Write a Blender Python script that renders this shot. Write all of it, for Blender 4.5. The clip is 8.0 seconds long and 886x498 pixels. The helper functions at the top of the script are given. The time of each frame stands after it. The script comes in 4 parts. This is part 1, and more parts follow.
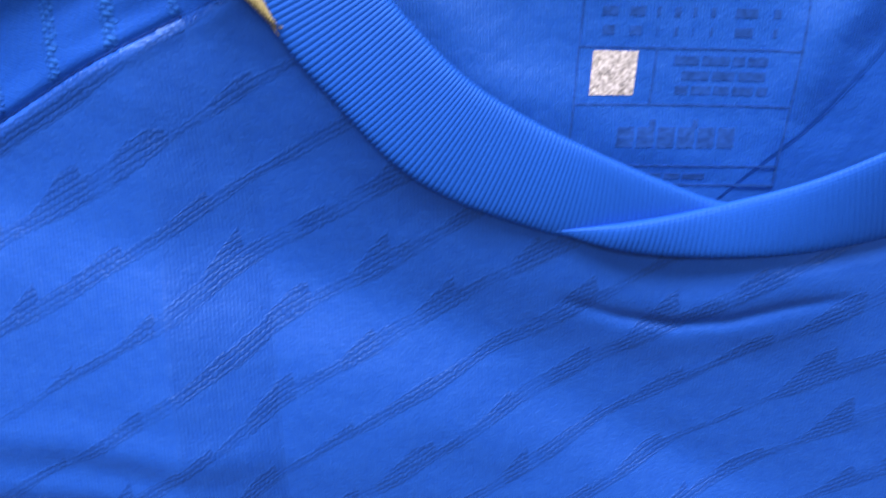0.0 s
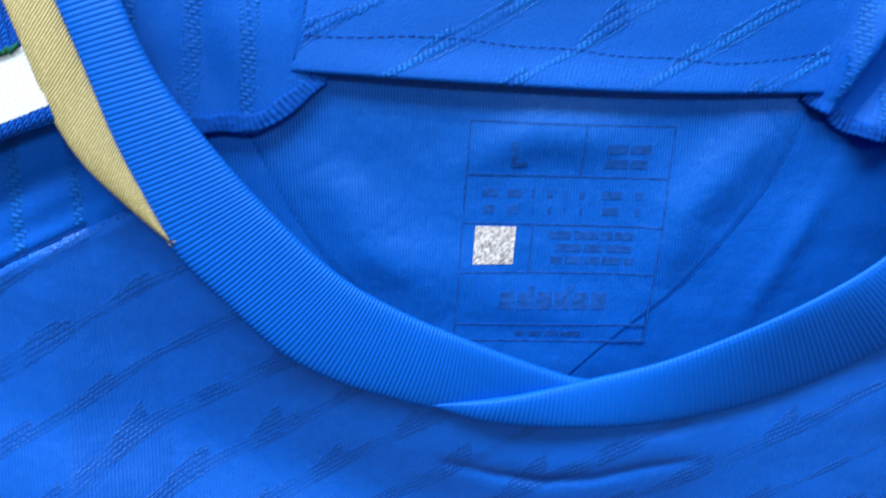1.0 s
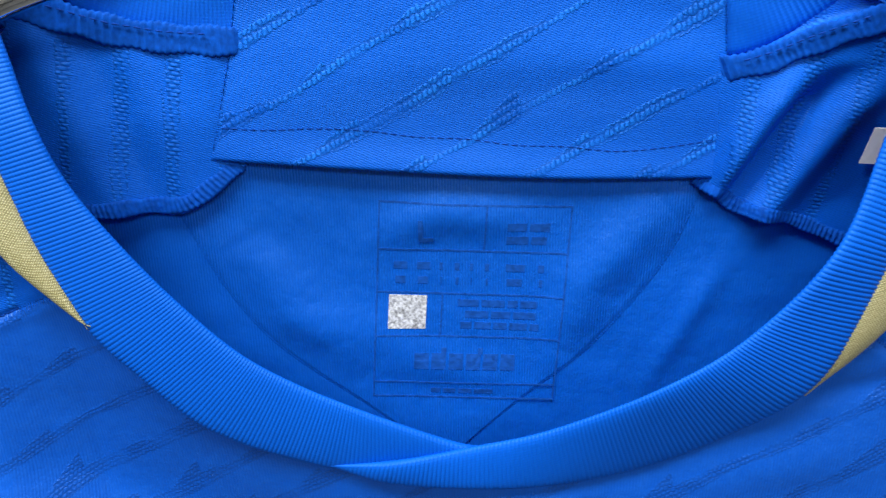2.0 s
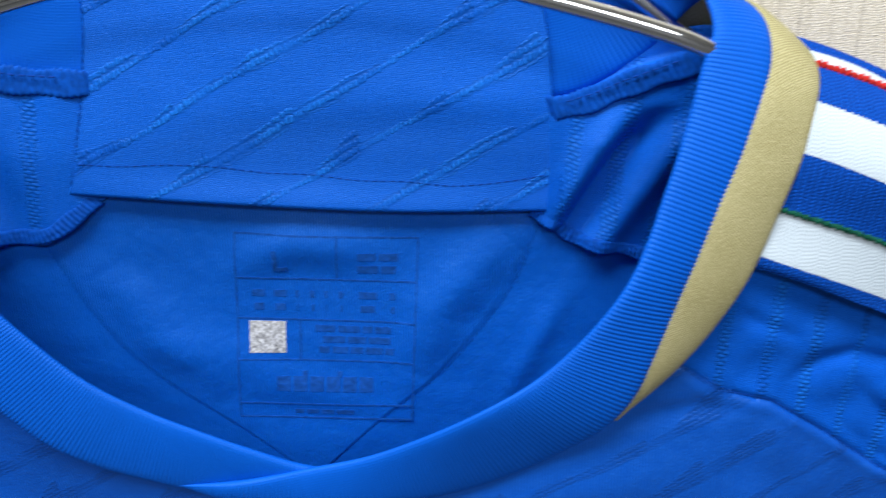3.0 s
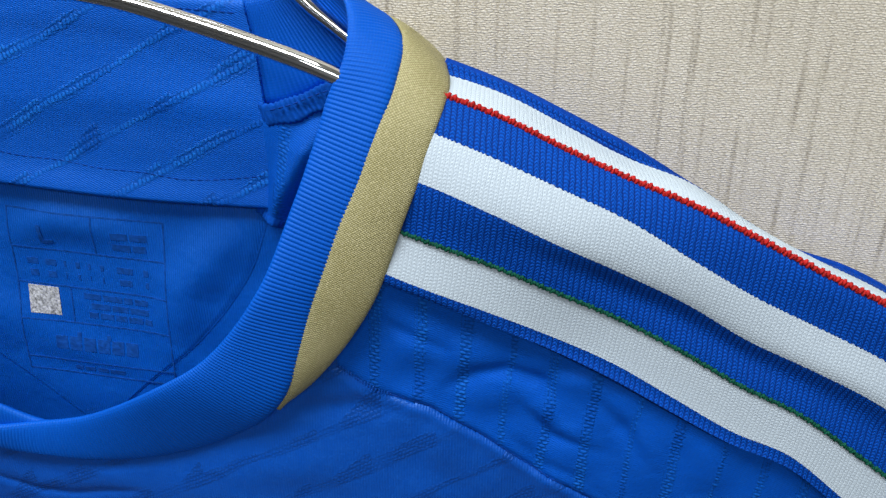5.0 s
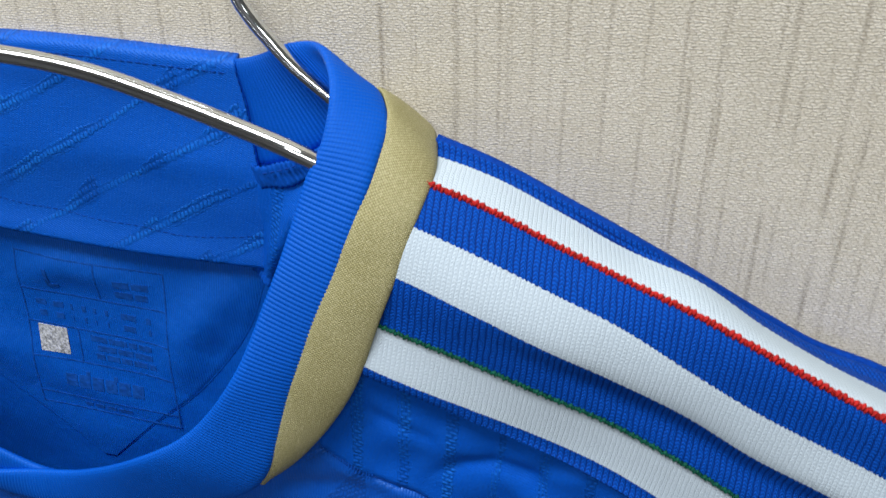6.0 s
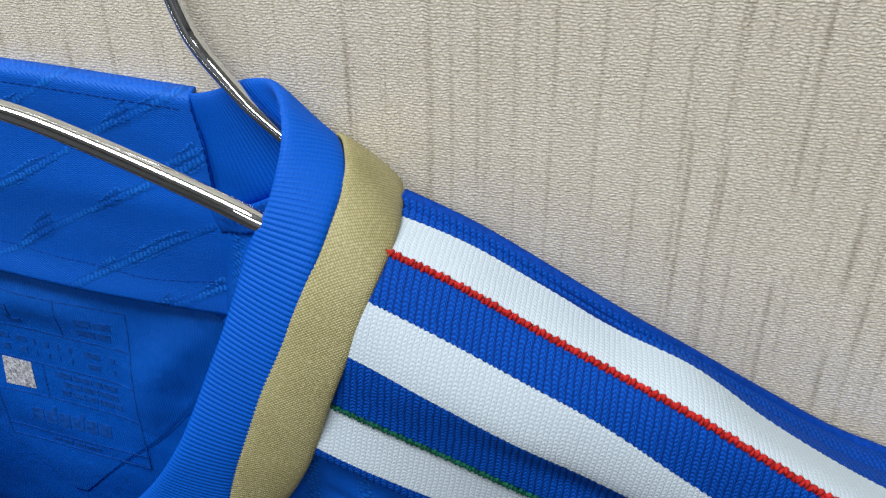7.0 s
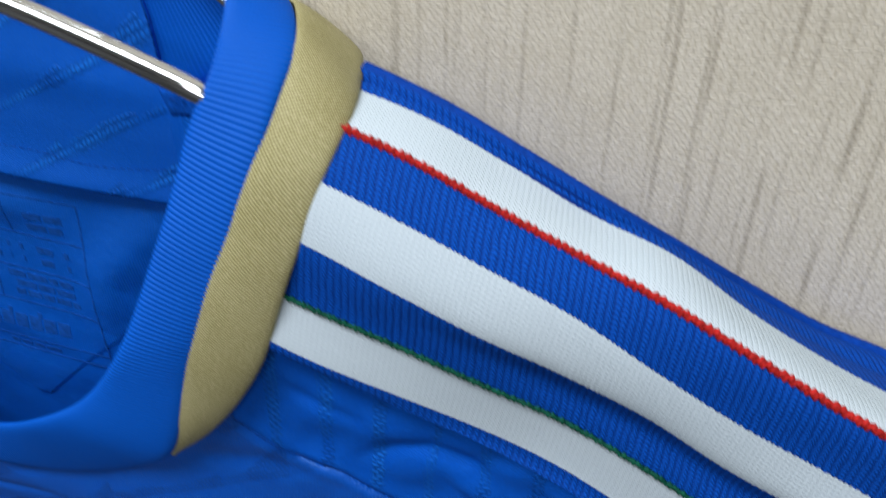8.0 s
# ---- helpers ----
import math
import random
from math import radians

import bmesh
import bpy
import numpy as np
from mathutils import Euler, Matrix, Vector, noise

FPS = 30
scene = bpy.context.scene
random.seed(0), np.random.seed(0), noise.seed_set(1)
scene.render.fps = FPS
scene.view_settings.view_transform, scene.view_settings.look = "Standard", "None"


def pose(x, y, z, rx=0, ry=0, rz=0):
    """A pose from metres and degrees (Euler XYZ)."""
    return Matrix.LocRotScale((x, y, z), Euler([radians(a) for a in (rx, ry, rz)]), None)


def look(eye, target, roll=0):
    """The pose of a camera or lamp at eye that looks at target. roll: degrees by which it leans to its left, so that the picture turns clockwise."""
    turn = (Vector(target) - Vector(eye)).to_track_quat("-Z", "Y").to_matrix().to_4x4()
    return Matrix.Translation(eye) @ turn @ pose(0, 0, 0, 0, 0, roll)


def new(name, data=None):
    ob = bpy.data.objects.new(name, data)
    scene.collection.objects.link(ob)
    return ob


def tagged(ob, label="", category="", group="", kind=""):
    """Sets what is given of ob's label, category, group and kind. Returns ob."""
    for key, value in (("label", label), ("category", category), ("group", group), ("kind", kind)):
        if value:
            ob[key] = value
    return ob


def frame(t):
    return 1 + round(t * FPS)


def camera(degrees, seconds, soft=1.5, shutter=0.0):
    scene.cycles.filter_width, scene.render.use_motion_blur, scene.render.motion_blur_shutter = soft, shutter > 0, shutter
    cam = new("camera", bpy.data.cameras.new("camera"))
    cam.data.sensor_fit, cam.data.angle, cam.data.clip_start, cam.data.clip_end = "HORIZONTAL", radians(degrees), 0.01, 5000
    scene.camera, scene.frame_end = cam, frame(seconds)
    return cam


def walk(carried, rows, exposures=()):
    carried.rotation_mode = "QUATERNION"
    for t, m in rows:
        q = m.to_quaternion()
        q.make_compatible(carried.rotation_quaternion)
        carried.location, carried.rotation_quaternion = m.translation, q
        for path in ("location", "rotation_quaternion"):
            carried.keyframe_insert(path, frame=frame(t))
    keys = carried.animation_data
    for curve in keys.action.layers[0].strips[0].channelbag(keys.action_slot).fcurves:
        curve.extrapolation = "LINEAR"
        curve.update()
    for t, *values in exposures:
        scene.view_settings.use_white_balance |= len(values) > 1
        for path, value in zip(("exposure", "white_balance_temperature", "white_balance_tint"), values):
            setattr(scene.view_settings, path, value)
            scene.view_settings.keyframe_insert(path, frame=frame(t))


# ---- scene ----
cam = camera(55.84, 8.0, soft=1.3, shutter=0.4)
PATH = [
    (0, (0.04062, 0.05448, 1.46137), (0.1018, 1.8974, 0.6868), -1.18),
    (0.5, (0.05354, 0.05231, 1.48069), (0.1681, 1.8987, 0.7206), -0.31),
    (1, (0.05966, 0.04765, 1.49619), (0.1909, 1.9173, 0.7981), -0.14),
    (1.2, (0.06817, 0.04689, 1.50318), (0.1676, 1.9211, 0.8122), -0.26),
    (2.3, (0.10565, 0.03553, 1.52540), (0.0735, 1.8891, 0.7749), -1.47),
    (2.5, (0.11163, 0.03459, 1.52514), (0.0706, 1.8920, 0.7847), -1.66),
    (3, (0.13819, 0.03089, 1.53299), (0.1207, 1.8922, 0.8015), -1.16),
    (3.5, (0.17050, 0.02581, 1.53589), (0.1829, 1.8857, 0.8006), -0.86),
    (4, (0.20181, 0.02482, 1.54183), (0.2024, 1.8798, 0.7942), 0.49),
    (4.5, (0.22480, 0.02114, 1.54899), (0.0988, 1.8590, 0.7703), 0.62),
    (4.7, (0.23338, 0.02333, 1.54924), (0.0508, 1.8448, 0.7438), 0.56),
    (5.8, (0.25781, 0.05377, 1.56791), (-0.1526, 1.7751, 0.6360), -0.40),
    (6, (0.25971, 0.05837, 1.57314), (-0.1733, 1.7692, 0.6321), -0.38),
    (6.5, (0.26458, 0.07092, 1.57782), (-0.2065, 1.7689, 0.6318), -0.32),
    (7, (0.26649, 0.08852, 1.58019), (-0.2418, 1.7471, 0.5848), -0.46),
    (7.5, (0.26256, 0.09383, 1.58351), (-0.2524, 1.7033, 0.5137), -0.56),
    (8, (0.26940, 0.09734, 1.56781), (-0.1922, 1.6594, 0.4073), 0.23),
]
EXPOSURES = [(0, 0.63, 7400, 26), (0.5, 0.66, 6600, 16), (1, 0.62, 6500, 10), (2.5, 0.38, 6500, 10), (3.5, 0.10, 6500, 10), (4.5, -0.14, 6500, 10), (6.0, -0.27, 6500, 10), (7, -0.36, 6500, 10), (8, -0.36, 6500, 10)]
walk(cam, [(t, look(eye, target, roll)) for t, eye, target, roll in PATH], EXPOSURES)

# ---- light ----
world = bpy.data.worlds.new("room_air")
world.use_nodes = True
world.node_tree.nodes["Background"].inputs[0].default_value = (0.9, 0.95, 1.0, 1)
world.node_tree.nodes["Background"].inputs[1].default_value = 0.05
scene.world = world


def ceiling_lamp(x, y, w, d, watts):
    data = bpy.data.lights.new("ceiling_lamp", "AREA")
    data.shape, data.size, data.size_y, data.energy = "RECTANGLE", w, d, watts
    data.color = (0.97, 0.985, 1.0)
    ob = new("ceiling_lamp", data)
    ob.matrix_world = pose(x, y, 2.555)
    return ob


ceiling_lamp(-0.25, -0.34, 1.2, 0.4, 27)
# unseen far lamp, added as frontal fill
ceiling_lamp(0.5, -1.8, 1.2, 0.6, 30)


# ---- materials ----
class Nodes:
    """Short calls for a node tree."""

    def __init__(self, name, rough=0.7, metal=0.0):
        self.mat = bpy.data.materials.new(name)
        self.mat.use_nodes = True
        self.tree = self.mat.node_tree
        self.bsdf = self.tree.nodes["Principled BSDF"]
        self.bsdf.inputs["Roughness"].default_value = rough
        self.bsdf.inputs["Metallic"].default_value = metal

    def node(self, kind):
        return self.tree.nodes.new(kind)

    def link(self, a, b):
        self.tree.links.new(a, b)

    def put(self, socket, value):
        if isinstance(value, bpy.types.NodeSocket):
            self.link(value, socket)
        else:
            socket.default_value = value

    def math(self, op, a, b=0.0, c=0.0):
        n = self.node("ShaderNodeMath")
        n.operation = op
        for s, v in zip(n.inputs, (a, b, c)):
            self.put(s, v)
        return n.outputs[0]

    def uv(self):
        n = self.node("ShaderNodeSeparateXYZ")
        self.link(self.node("ShaderNodeTexCoord").outputs["UV"], n.inputs[0])
        return n.outputs[0], n.outputs[1]

    def xyz(self):
        n = self.node("ShaderNodeSeparateXYZ")
        self.link(self.node("ShaderNodeTexCoord").outputs["Object"], n.inputs[0])
        return n.outputs

    def vec(self, x, y, z=0.0):
        n = self.node("ShaderNodeCombineXYZ")
        for s, v in zip(n.inputs, (x, y, z)):
            self.put(s, v)
        return n.outputs[0]

    def noise(self, vector, scale, detail=2.0, rough=0.5):
        n = self.node("ShaderNodeTexNoise")
        self.link(vector, n.inputs["Vector"])
        n.inputs["Scale"].default_value = scale
        n.inputs["Detail"].default_value = detail
        n.inputs["Roughness"].default_value = rough
        return n.outputs["Fac"]

    def ramp(self, fac, lo, hi):
        n = self.node("ShaderNodeMapRange")
        self.put(n.inputs[0], fac)
        n.inputs[1].default_value, n.inputs[2].default_value = lo, hi
        return n.outputs[0]

    def mix(self, fac, a, b):
        n = self.node("ShaderNodeMix")
        n.data_type = "RGBA"
        self.put(n.inputs[0], fac)
        for s, v in zip((n.inputs[6], n.inputs[7]), (a, b)):
            self.put(s, (*v, 1) if isinstance(v, tuple) else v)
        return n.outputs[2]

    def wave(self, x, metres):
        return self.math("SINE", self.math("MULTIPLY", x, 2 * math.pi / metres))

    def bump(self, height, metres, strength=1.0, after=None):
        n = self.node("ShaderNodeBump")
        n.inputs["Strength"].default_value = strength
        n.inputs["Distance"].default_value = metres
        self.put(n.inputs["Height"], height)
        if after:
            self.link(after, n.inputs["Normal"])
        return n.outputs[0]

    def done(self, color, normal=None, rough=None, sheen=0.0, tint=None):
        self.put(self.bsdf.inputs["Base Color"], (*color, 1) if isinstance(color, tuple) else color)
        if normal:
            self.link(normal, self.bsdf.inputs["Normal"])
        if rough is not None:
            self.put(self.bsdf.inputs["Roughness"], rough)
        if sheen:
            self.bsdf.inputs["Specular IOR Level"].default_value = sheen
        if tint:
            self.bsdf.inputs["Specular Tint"].default_value = (*tint, 1)
        return self.mat


BLUE = (0.0008, 0.110, 0.63)
BLUE_DEEP = (0.0004, 0.057, 0.37)
GLEAM = (0.34, 0.64, 1.0)


def jersey_knit(name, turn, row, phase, step, gloss=0.5, rough=0.5, ink=0.6, bright=0.0, wide=0.0008, wedge=0.0022, wale=0.00074, ribs=0.035, twill=0.0, emboss=0.13, relief=1.0, dye=1.0, upright=False, gaps=0.6, crumple=0.0, size=1.0, hue=1.0, rag=0.0018, course=0.0019, cover=0.85):
    """Fine knit with slanting rows of small raised stitches that widen into wedges.
    turn: the rows' slant in degrees; row, phase: their spacing and place; step: from wedge to wedge; wale: the fine ribs' spacing; ribs, twill, emboss: reliefs in millimetres."""
    n = Nodes(name, rough)
    dyed = (BLUE[0] * dye, BLUE[1] * dye * hue, BLUE[2] * dye)
    u, v = n.uv()
    flat = n.vec(u, v)
    c, s = math.cos(radians(turn)), math.sin(radians(turn))
    along = n.math("ADD", n.math("MULTIPLY", u, c), n.math("MULTIPLY", v, s))
    across = n.math("SUBTRACT", n.math("MULTIPLY", v, c), n.math("MULTIPLY", u, s))
    fray = n.math("SUBTRACT", n.noise(flat, 900, 1), 0.5)
    bend = n.math("SUBTRACT", n.noise(flat, 30, 1), 0.5)
    # distance from the nearest row, and the wedge's height there
    k = n.math("DIVIDE", n.math("ADD", n.math("SUBTRACT", across, phase), n.math("MULTIPLY", bend, row * 0.24)), row)
    line = n.math("FLOOR", n.math("ADD", k, 0.5))
    d = n.math("ADD", n.math("MULTIPLY", n.math("SUBTRACT", k, line), row), n.math("MULTIPLY", fray, rag))
    shift = n.math("FRACT", n.math("MULTIPLY", n.math("SINE", n.math("MULTIPLY", line, 12.9)), 43.7))
    j = n.math("ADD", n.math("DIVIDE", u, step * c), shift)
    fu = n.math("FRACT", j)
    cell = n.math("FRACT", n.math("MULTIPLY", n.math("SINE", n.math("ADD", n.math("MULTIPLY", n.math("FLOOR", j), 7.1), n.math("MULTIPLY", line, 3.3))), 91.3))
    reach = n.math("MULTIPLY", cell, 0.4)
    rise = n.math("MULTIPLY", n.ramp(n.math("ADD", fu, reach), 0.66, 1.1), n.ramp(fu, 1.0, 0.96))
    high = n.math("ADD", wide, n.math("MULTIPLY", rise, n.math("MULTIPLY", n.math("ADD", 0.2, n.math("FRACT", n.math("MULTIPLY", cell, 7.3))), wedge)))
    swell = n.ramp(n.noise(n.vec(n.math("MULTIPLY", u, 38.0), n.math("MULTIPLY", line, 0.37)), 1.0, 1), 0.36, 0.62)
    high = n.math("MULTIPLY", high, n.math("ADD", 0.42, n.math("MULTIPLY", swell, 0.68)))
    low = n.math("MULTIPLY", n.math("ADD", 0.34, n.math("MULTIPLY", swell, 0.66)), wide)
    mask = n.math("MULTIPLY", n.ramp(n.math("SUBTRACT", high, d), 0.0, 0.00035), n.ramp(n.math("ADD", d, low), 0.0, 0.00035))
    faint = n.ramp(n.noise(flat, 95, 2), 0.40, 0.58)
    mask = n.math("MULTIPLY", mask, n.math("ADD", 1.0 - gaps, n.math("MULTIPLY", n.math("MAXIMUM", faint, n.ramp(rise, 0.0, 0.25)), gaps)))
    # small brick-like stitches inside the rows
    if upright:
        q = n.math("DIVIDE", n.math("ADD", n.math("ADD", v, n.math("MULTIPLY", u, 0.22)), n.math("MULTIPLY", fray, 0.0004)), 0.00105)
        p = n.math("ADD", n.math("DIVIDE", n.math("ADD", u, n.math("MULTIPLY", fray, 0.0005)), 0.0022), n.math("MULTIPLY", n.math("FLOOR", q), 0.5))
    else:
        q = n.math("ADD", n.math("DIVIDE", n.math("ADD", d, n.math("MULTIPLY", fray, 0.0004)), course * size), 0.5)
        p = n.math("ADD", n.math("DIVIDE", n.math("ADD", n.math("ADD", u, n.math("MULTIPLY", d, 0.25)), n.math("MULTIPLY", fray, 0.0005)), 0.00105 * size), n.math("MULTIPLY", n.math("FLOOR", q), 0.5))
    fq = n.math("FRACT", q)
    fp = n.math("FRACT", p)
    stitch = n.math("MULTIPLY", n.math("MULTIPLY", n.ramp(fp, 0.0, 0.28), n.ramp(fp, 1.0, 0.72)), n.math("MULTIPLY", n.ramp(fq, 0.0, 0.35), n.ramp(fq, 1.0, 0.65)))
    # the plain knit between them
    loops = n.wave(n.math("ADD", u, n.math("MULTIPLY", fray, 0.00022)), wale)
    weave = n.math("MULTIPLY", n.wave(n.math("ADD", n.math("ADD", n.math("MULTIPLY", u, 0.40), n.math("MULTIPLY", v, 0.92)), n.math("MULTIPLY", fray, 0.0003)), 0.00056), n.math("ADD", 0.6, n.math("MULTIPLY", n.wave(n.math("SUBTRACT", u, n.math("MULTIPLY", v, 0.3)), 0.0011), 0.4)))
    grain = n.noise(flat, 1500, 2)
    blot = n.noise(flat, 380, 2)
    soft = n.noise(flat, 22, 3)
    folds = n.noise(n.vec(n.math("ADD", u, n.math("MULTIPLY", v, 0.6)), n.math("MULTIPLY", v, 1.5)), 26, 1)
    ply = n.noise(n.vec(n.math("MULTIPLY", u, 1400.0), n.math("MULTIPLY", v, 90.0)), 1.0, 2)
    tone = n.mix(n.ramp(soft, 0.25, 0.75), tuple(0.93 * x for x in dyed), tuple(1.07 * x for x in dyed))
    tone = n.mix(n.math("MULTIPLY", n.ramp(blot, 0.35, 0.7), 0.16), tone, (0.014, 0.165, 0.70))
    tone = n.mix(n.math("MULTIPLY", n.ramp(grain, 0.3, 0.7), 0.32), tone, BLUE_DEEP)
    # troughs of the ribs and weave: their shade is painted in deep blue
    tone = n.mix(n.math("MULTIPLY", n.ramp(loops, 0.2, -0.9), min(0.5, ribs * 7)), tone, BLUE_DEEP)
    tone = n.mix(n.math("MULTIPLY", n.ramp(weave, 0.1, -0.8), min(0.6, twill * 9)), tone, BLUE_DEEP)
    # ink: how strongly the holes round raised stitches get shade in their colour
    tone = n.mix(n.math("MULTIPLY", n.math("MULTIPLY", mask, n.math("SUBTRACT", 1.0, n.math("MULTIPLY", stitch, cover))), ink), tone, tuple(0.6 * x for x in BLUE_DEEP))
    if bright:
        # sheen on some stitch clusters, painted as a paler blue
        lit = n.ramp(n.noise(n.vec(along, n.math("MULTIPLY", line, 3.7)), 40, 1), 0.40, 0.56)
        tone = n.mix(n.math("MULTIPLY", n.math("MULTIPLY", mask, stitch), n.math("MULTIPLY", lit, bright)), tone, (0.010, 0.20, 0.84))
    h = n.math("ADD", n.math("MULTIPLY", loops, ribs), n.math("MULTIPLY", weave, twill))
    h = n.math("MULTIPLY", h, n.math("SUBTRACT", 1.0, mask))
    h = n.math("ADD", h, n.math("MULTIPLY", n.math("MULTIPLY", mask, stitch), emboss))
    for value, much in ((grain, 0.09), (blot, 0.10), (ply, 0.05), (n.noise(flat, 130, 3), crumple), (soft, 0.9 * relief), (folds, 1.1 * relief)):
        h = n.math("ADD", h, n.math("MULTIPLY", value, much))
    return n.done(tone, n.bump(h, 0.001), n.math("ADD", rough - 0.05, n.math("MULTIPLY", blot, 0.1)), gloss, GLEAM)


def rib_knit(name):
    n = Nodes(name, 0.52)
    u, v = n.uv()
    grain = n.noise(n.vec(u, v), 1800, 2)
    soft = n.noise(n.vec(u, v), 40, 2)
    bead = n.wave(n.math("ADD", v, n.math("MULTIPLY", grain, 0.00015)), 0.00072)
    tone = n.mix(n.ramp(soft, 0.3, 0.7), tuple(0.93 * x for x in BLUE), tuple(1.05 * x for x in BLUE))
    tone = n.mix(n.math("MULTIPLY", grain, 0.22), tone, BLUE_DEEP)
    # the hollows between beads carry painted shade
    tone = n.mix(n.math("MULTIPLY", n.ramp(bead, -0.2, -0.95), 0.22), tone, BLUE_DEEP)
    h = n.math("ADD", n.math("MULTIPLY", bead, 0.010), n.math("MULTIPLY", grain, 0.07))
    h = n.math("ADD", h, n.math("MULTIPLY", soft, 0.25))
    return n.done(tone, n.bump(h, 0.001), None, 0.36, GLEAM)


def tape_knit(name, light, dark, stitch=0.00145, depth=0.16, contrast=0.8, rough=0.7, gloss=0.1):
    """Thick knitted tape: columns of small slanted stitches that run across it. depth: in millimetres."""
    n = Nodes(name, rough)
    u, v = n.uv()
    grain = n.noise(n.vec(u, v), 1300, 2)
    soft = n.noise(n.vec(u, v), 30, 2)
    sway = n.math("SUBTRACT", n.noise(n.vec(u, v), 420, 1), 0.5)
    column = n.math("DIVIDE", n.math("ADD", n.math("ADD", u, n.math("MULTIPLY", v, 0.14)), n.math("MULTIPLY", sway, stitch * 0.45)), stitch)
    fx = n.math("FRACT", column)
    odd = n.math("FRACT", n.math("MULTIPLY", n.math("SINE", n.math("MULTIPLY", n.math("FLOOR", column), 5.7)), 37.1))
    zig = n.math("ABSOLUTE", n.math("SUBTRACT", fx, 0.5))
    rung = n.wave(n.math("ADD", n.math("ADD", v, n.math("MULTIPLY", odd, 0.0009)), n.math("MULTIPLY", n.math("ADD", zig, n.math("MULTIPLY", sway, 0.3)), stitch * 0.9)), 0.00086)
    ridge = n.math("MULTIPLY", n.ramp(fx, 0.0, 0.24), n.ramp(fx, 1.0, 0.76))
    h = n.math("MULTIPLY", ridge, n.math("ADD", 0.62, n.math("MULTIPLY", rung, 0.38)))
    # shade in the gaps between stitches is put into the colour
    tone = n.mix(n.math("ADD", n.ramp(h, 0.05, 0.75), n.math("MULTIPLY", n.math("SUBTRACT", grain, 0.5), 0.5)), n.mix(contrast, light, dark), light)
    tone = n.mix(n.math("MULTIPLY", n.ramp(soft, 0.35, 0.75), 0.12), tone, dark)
    h = n.math("ADD", n.math("MULTIPLY", h, depth), n.math("MULTIPLY", grain, depth * 0.35))
    return n.done(tone, n.bump(h, 0.001), None, gloss)


def satin(name):
    n = Nodes(name, 0.42)
    u, v = n.uv()
    sway = n.math("MULTIPLY", n.math("SUBTRACT", n.noise(n.vec(u, v), 500, 1), 0.5), 0.0003)
    a = n.wave(n.math("ADD", n.math("ADD", n.math("MULTIPLY", u, 0.80), n.math("MULTIPLY", v, 0.60)), sway), 0.00050)
    b = n.wave(n.math("ADD", n.math("SUBTRACT", n.math("MULTIPLY", u, 0.80), n.math("MULTIPLY", v, 0.60)), sway), 0.00054)
    knot = n.math("MULTIPLY", n.math("ADD", a, 1.0), n.math("ADD", b, 1.0))
    grain = n.noise(n.vec(u, v), 1500, 2)
    soft = n.noise(n.vec(u, v), 60, 3)
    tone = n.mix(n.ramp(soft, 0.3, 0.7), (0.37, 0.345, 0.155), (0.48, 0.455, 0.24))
    # glints on the thread knots and shade between them, mixed into the colour
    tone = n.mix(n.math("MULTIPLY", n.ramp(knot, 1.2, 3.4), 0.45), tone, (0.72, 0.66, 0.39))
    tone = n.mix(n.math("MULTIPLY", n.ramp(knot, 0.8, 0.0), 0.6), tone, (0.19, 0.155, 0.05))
    # the satin's sparkle, painted as pale grain
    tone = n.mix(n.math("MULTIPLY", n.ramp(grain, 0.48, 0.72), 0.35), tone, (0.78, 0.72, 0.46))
    h = n.math("ADD", n.math("MULTIPLY", knot, 0.026), n.math("MULTIPLY", grain, 0.04))
    h = n.math("ADD", h, n.math("MULTIPLY", soft, 0.35))
    return n.done(tone, n.bump(h, 0.001), n.math("ADD", 0.36, n.math("MULTIPLY", grain, 0.2)), 0.22)


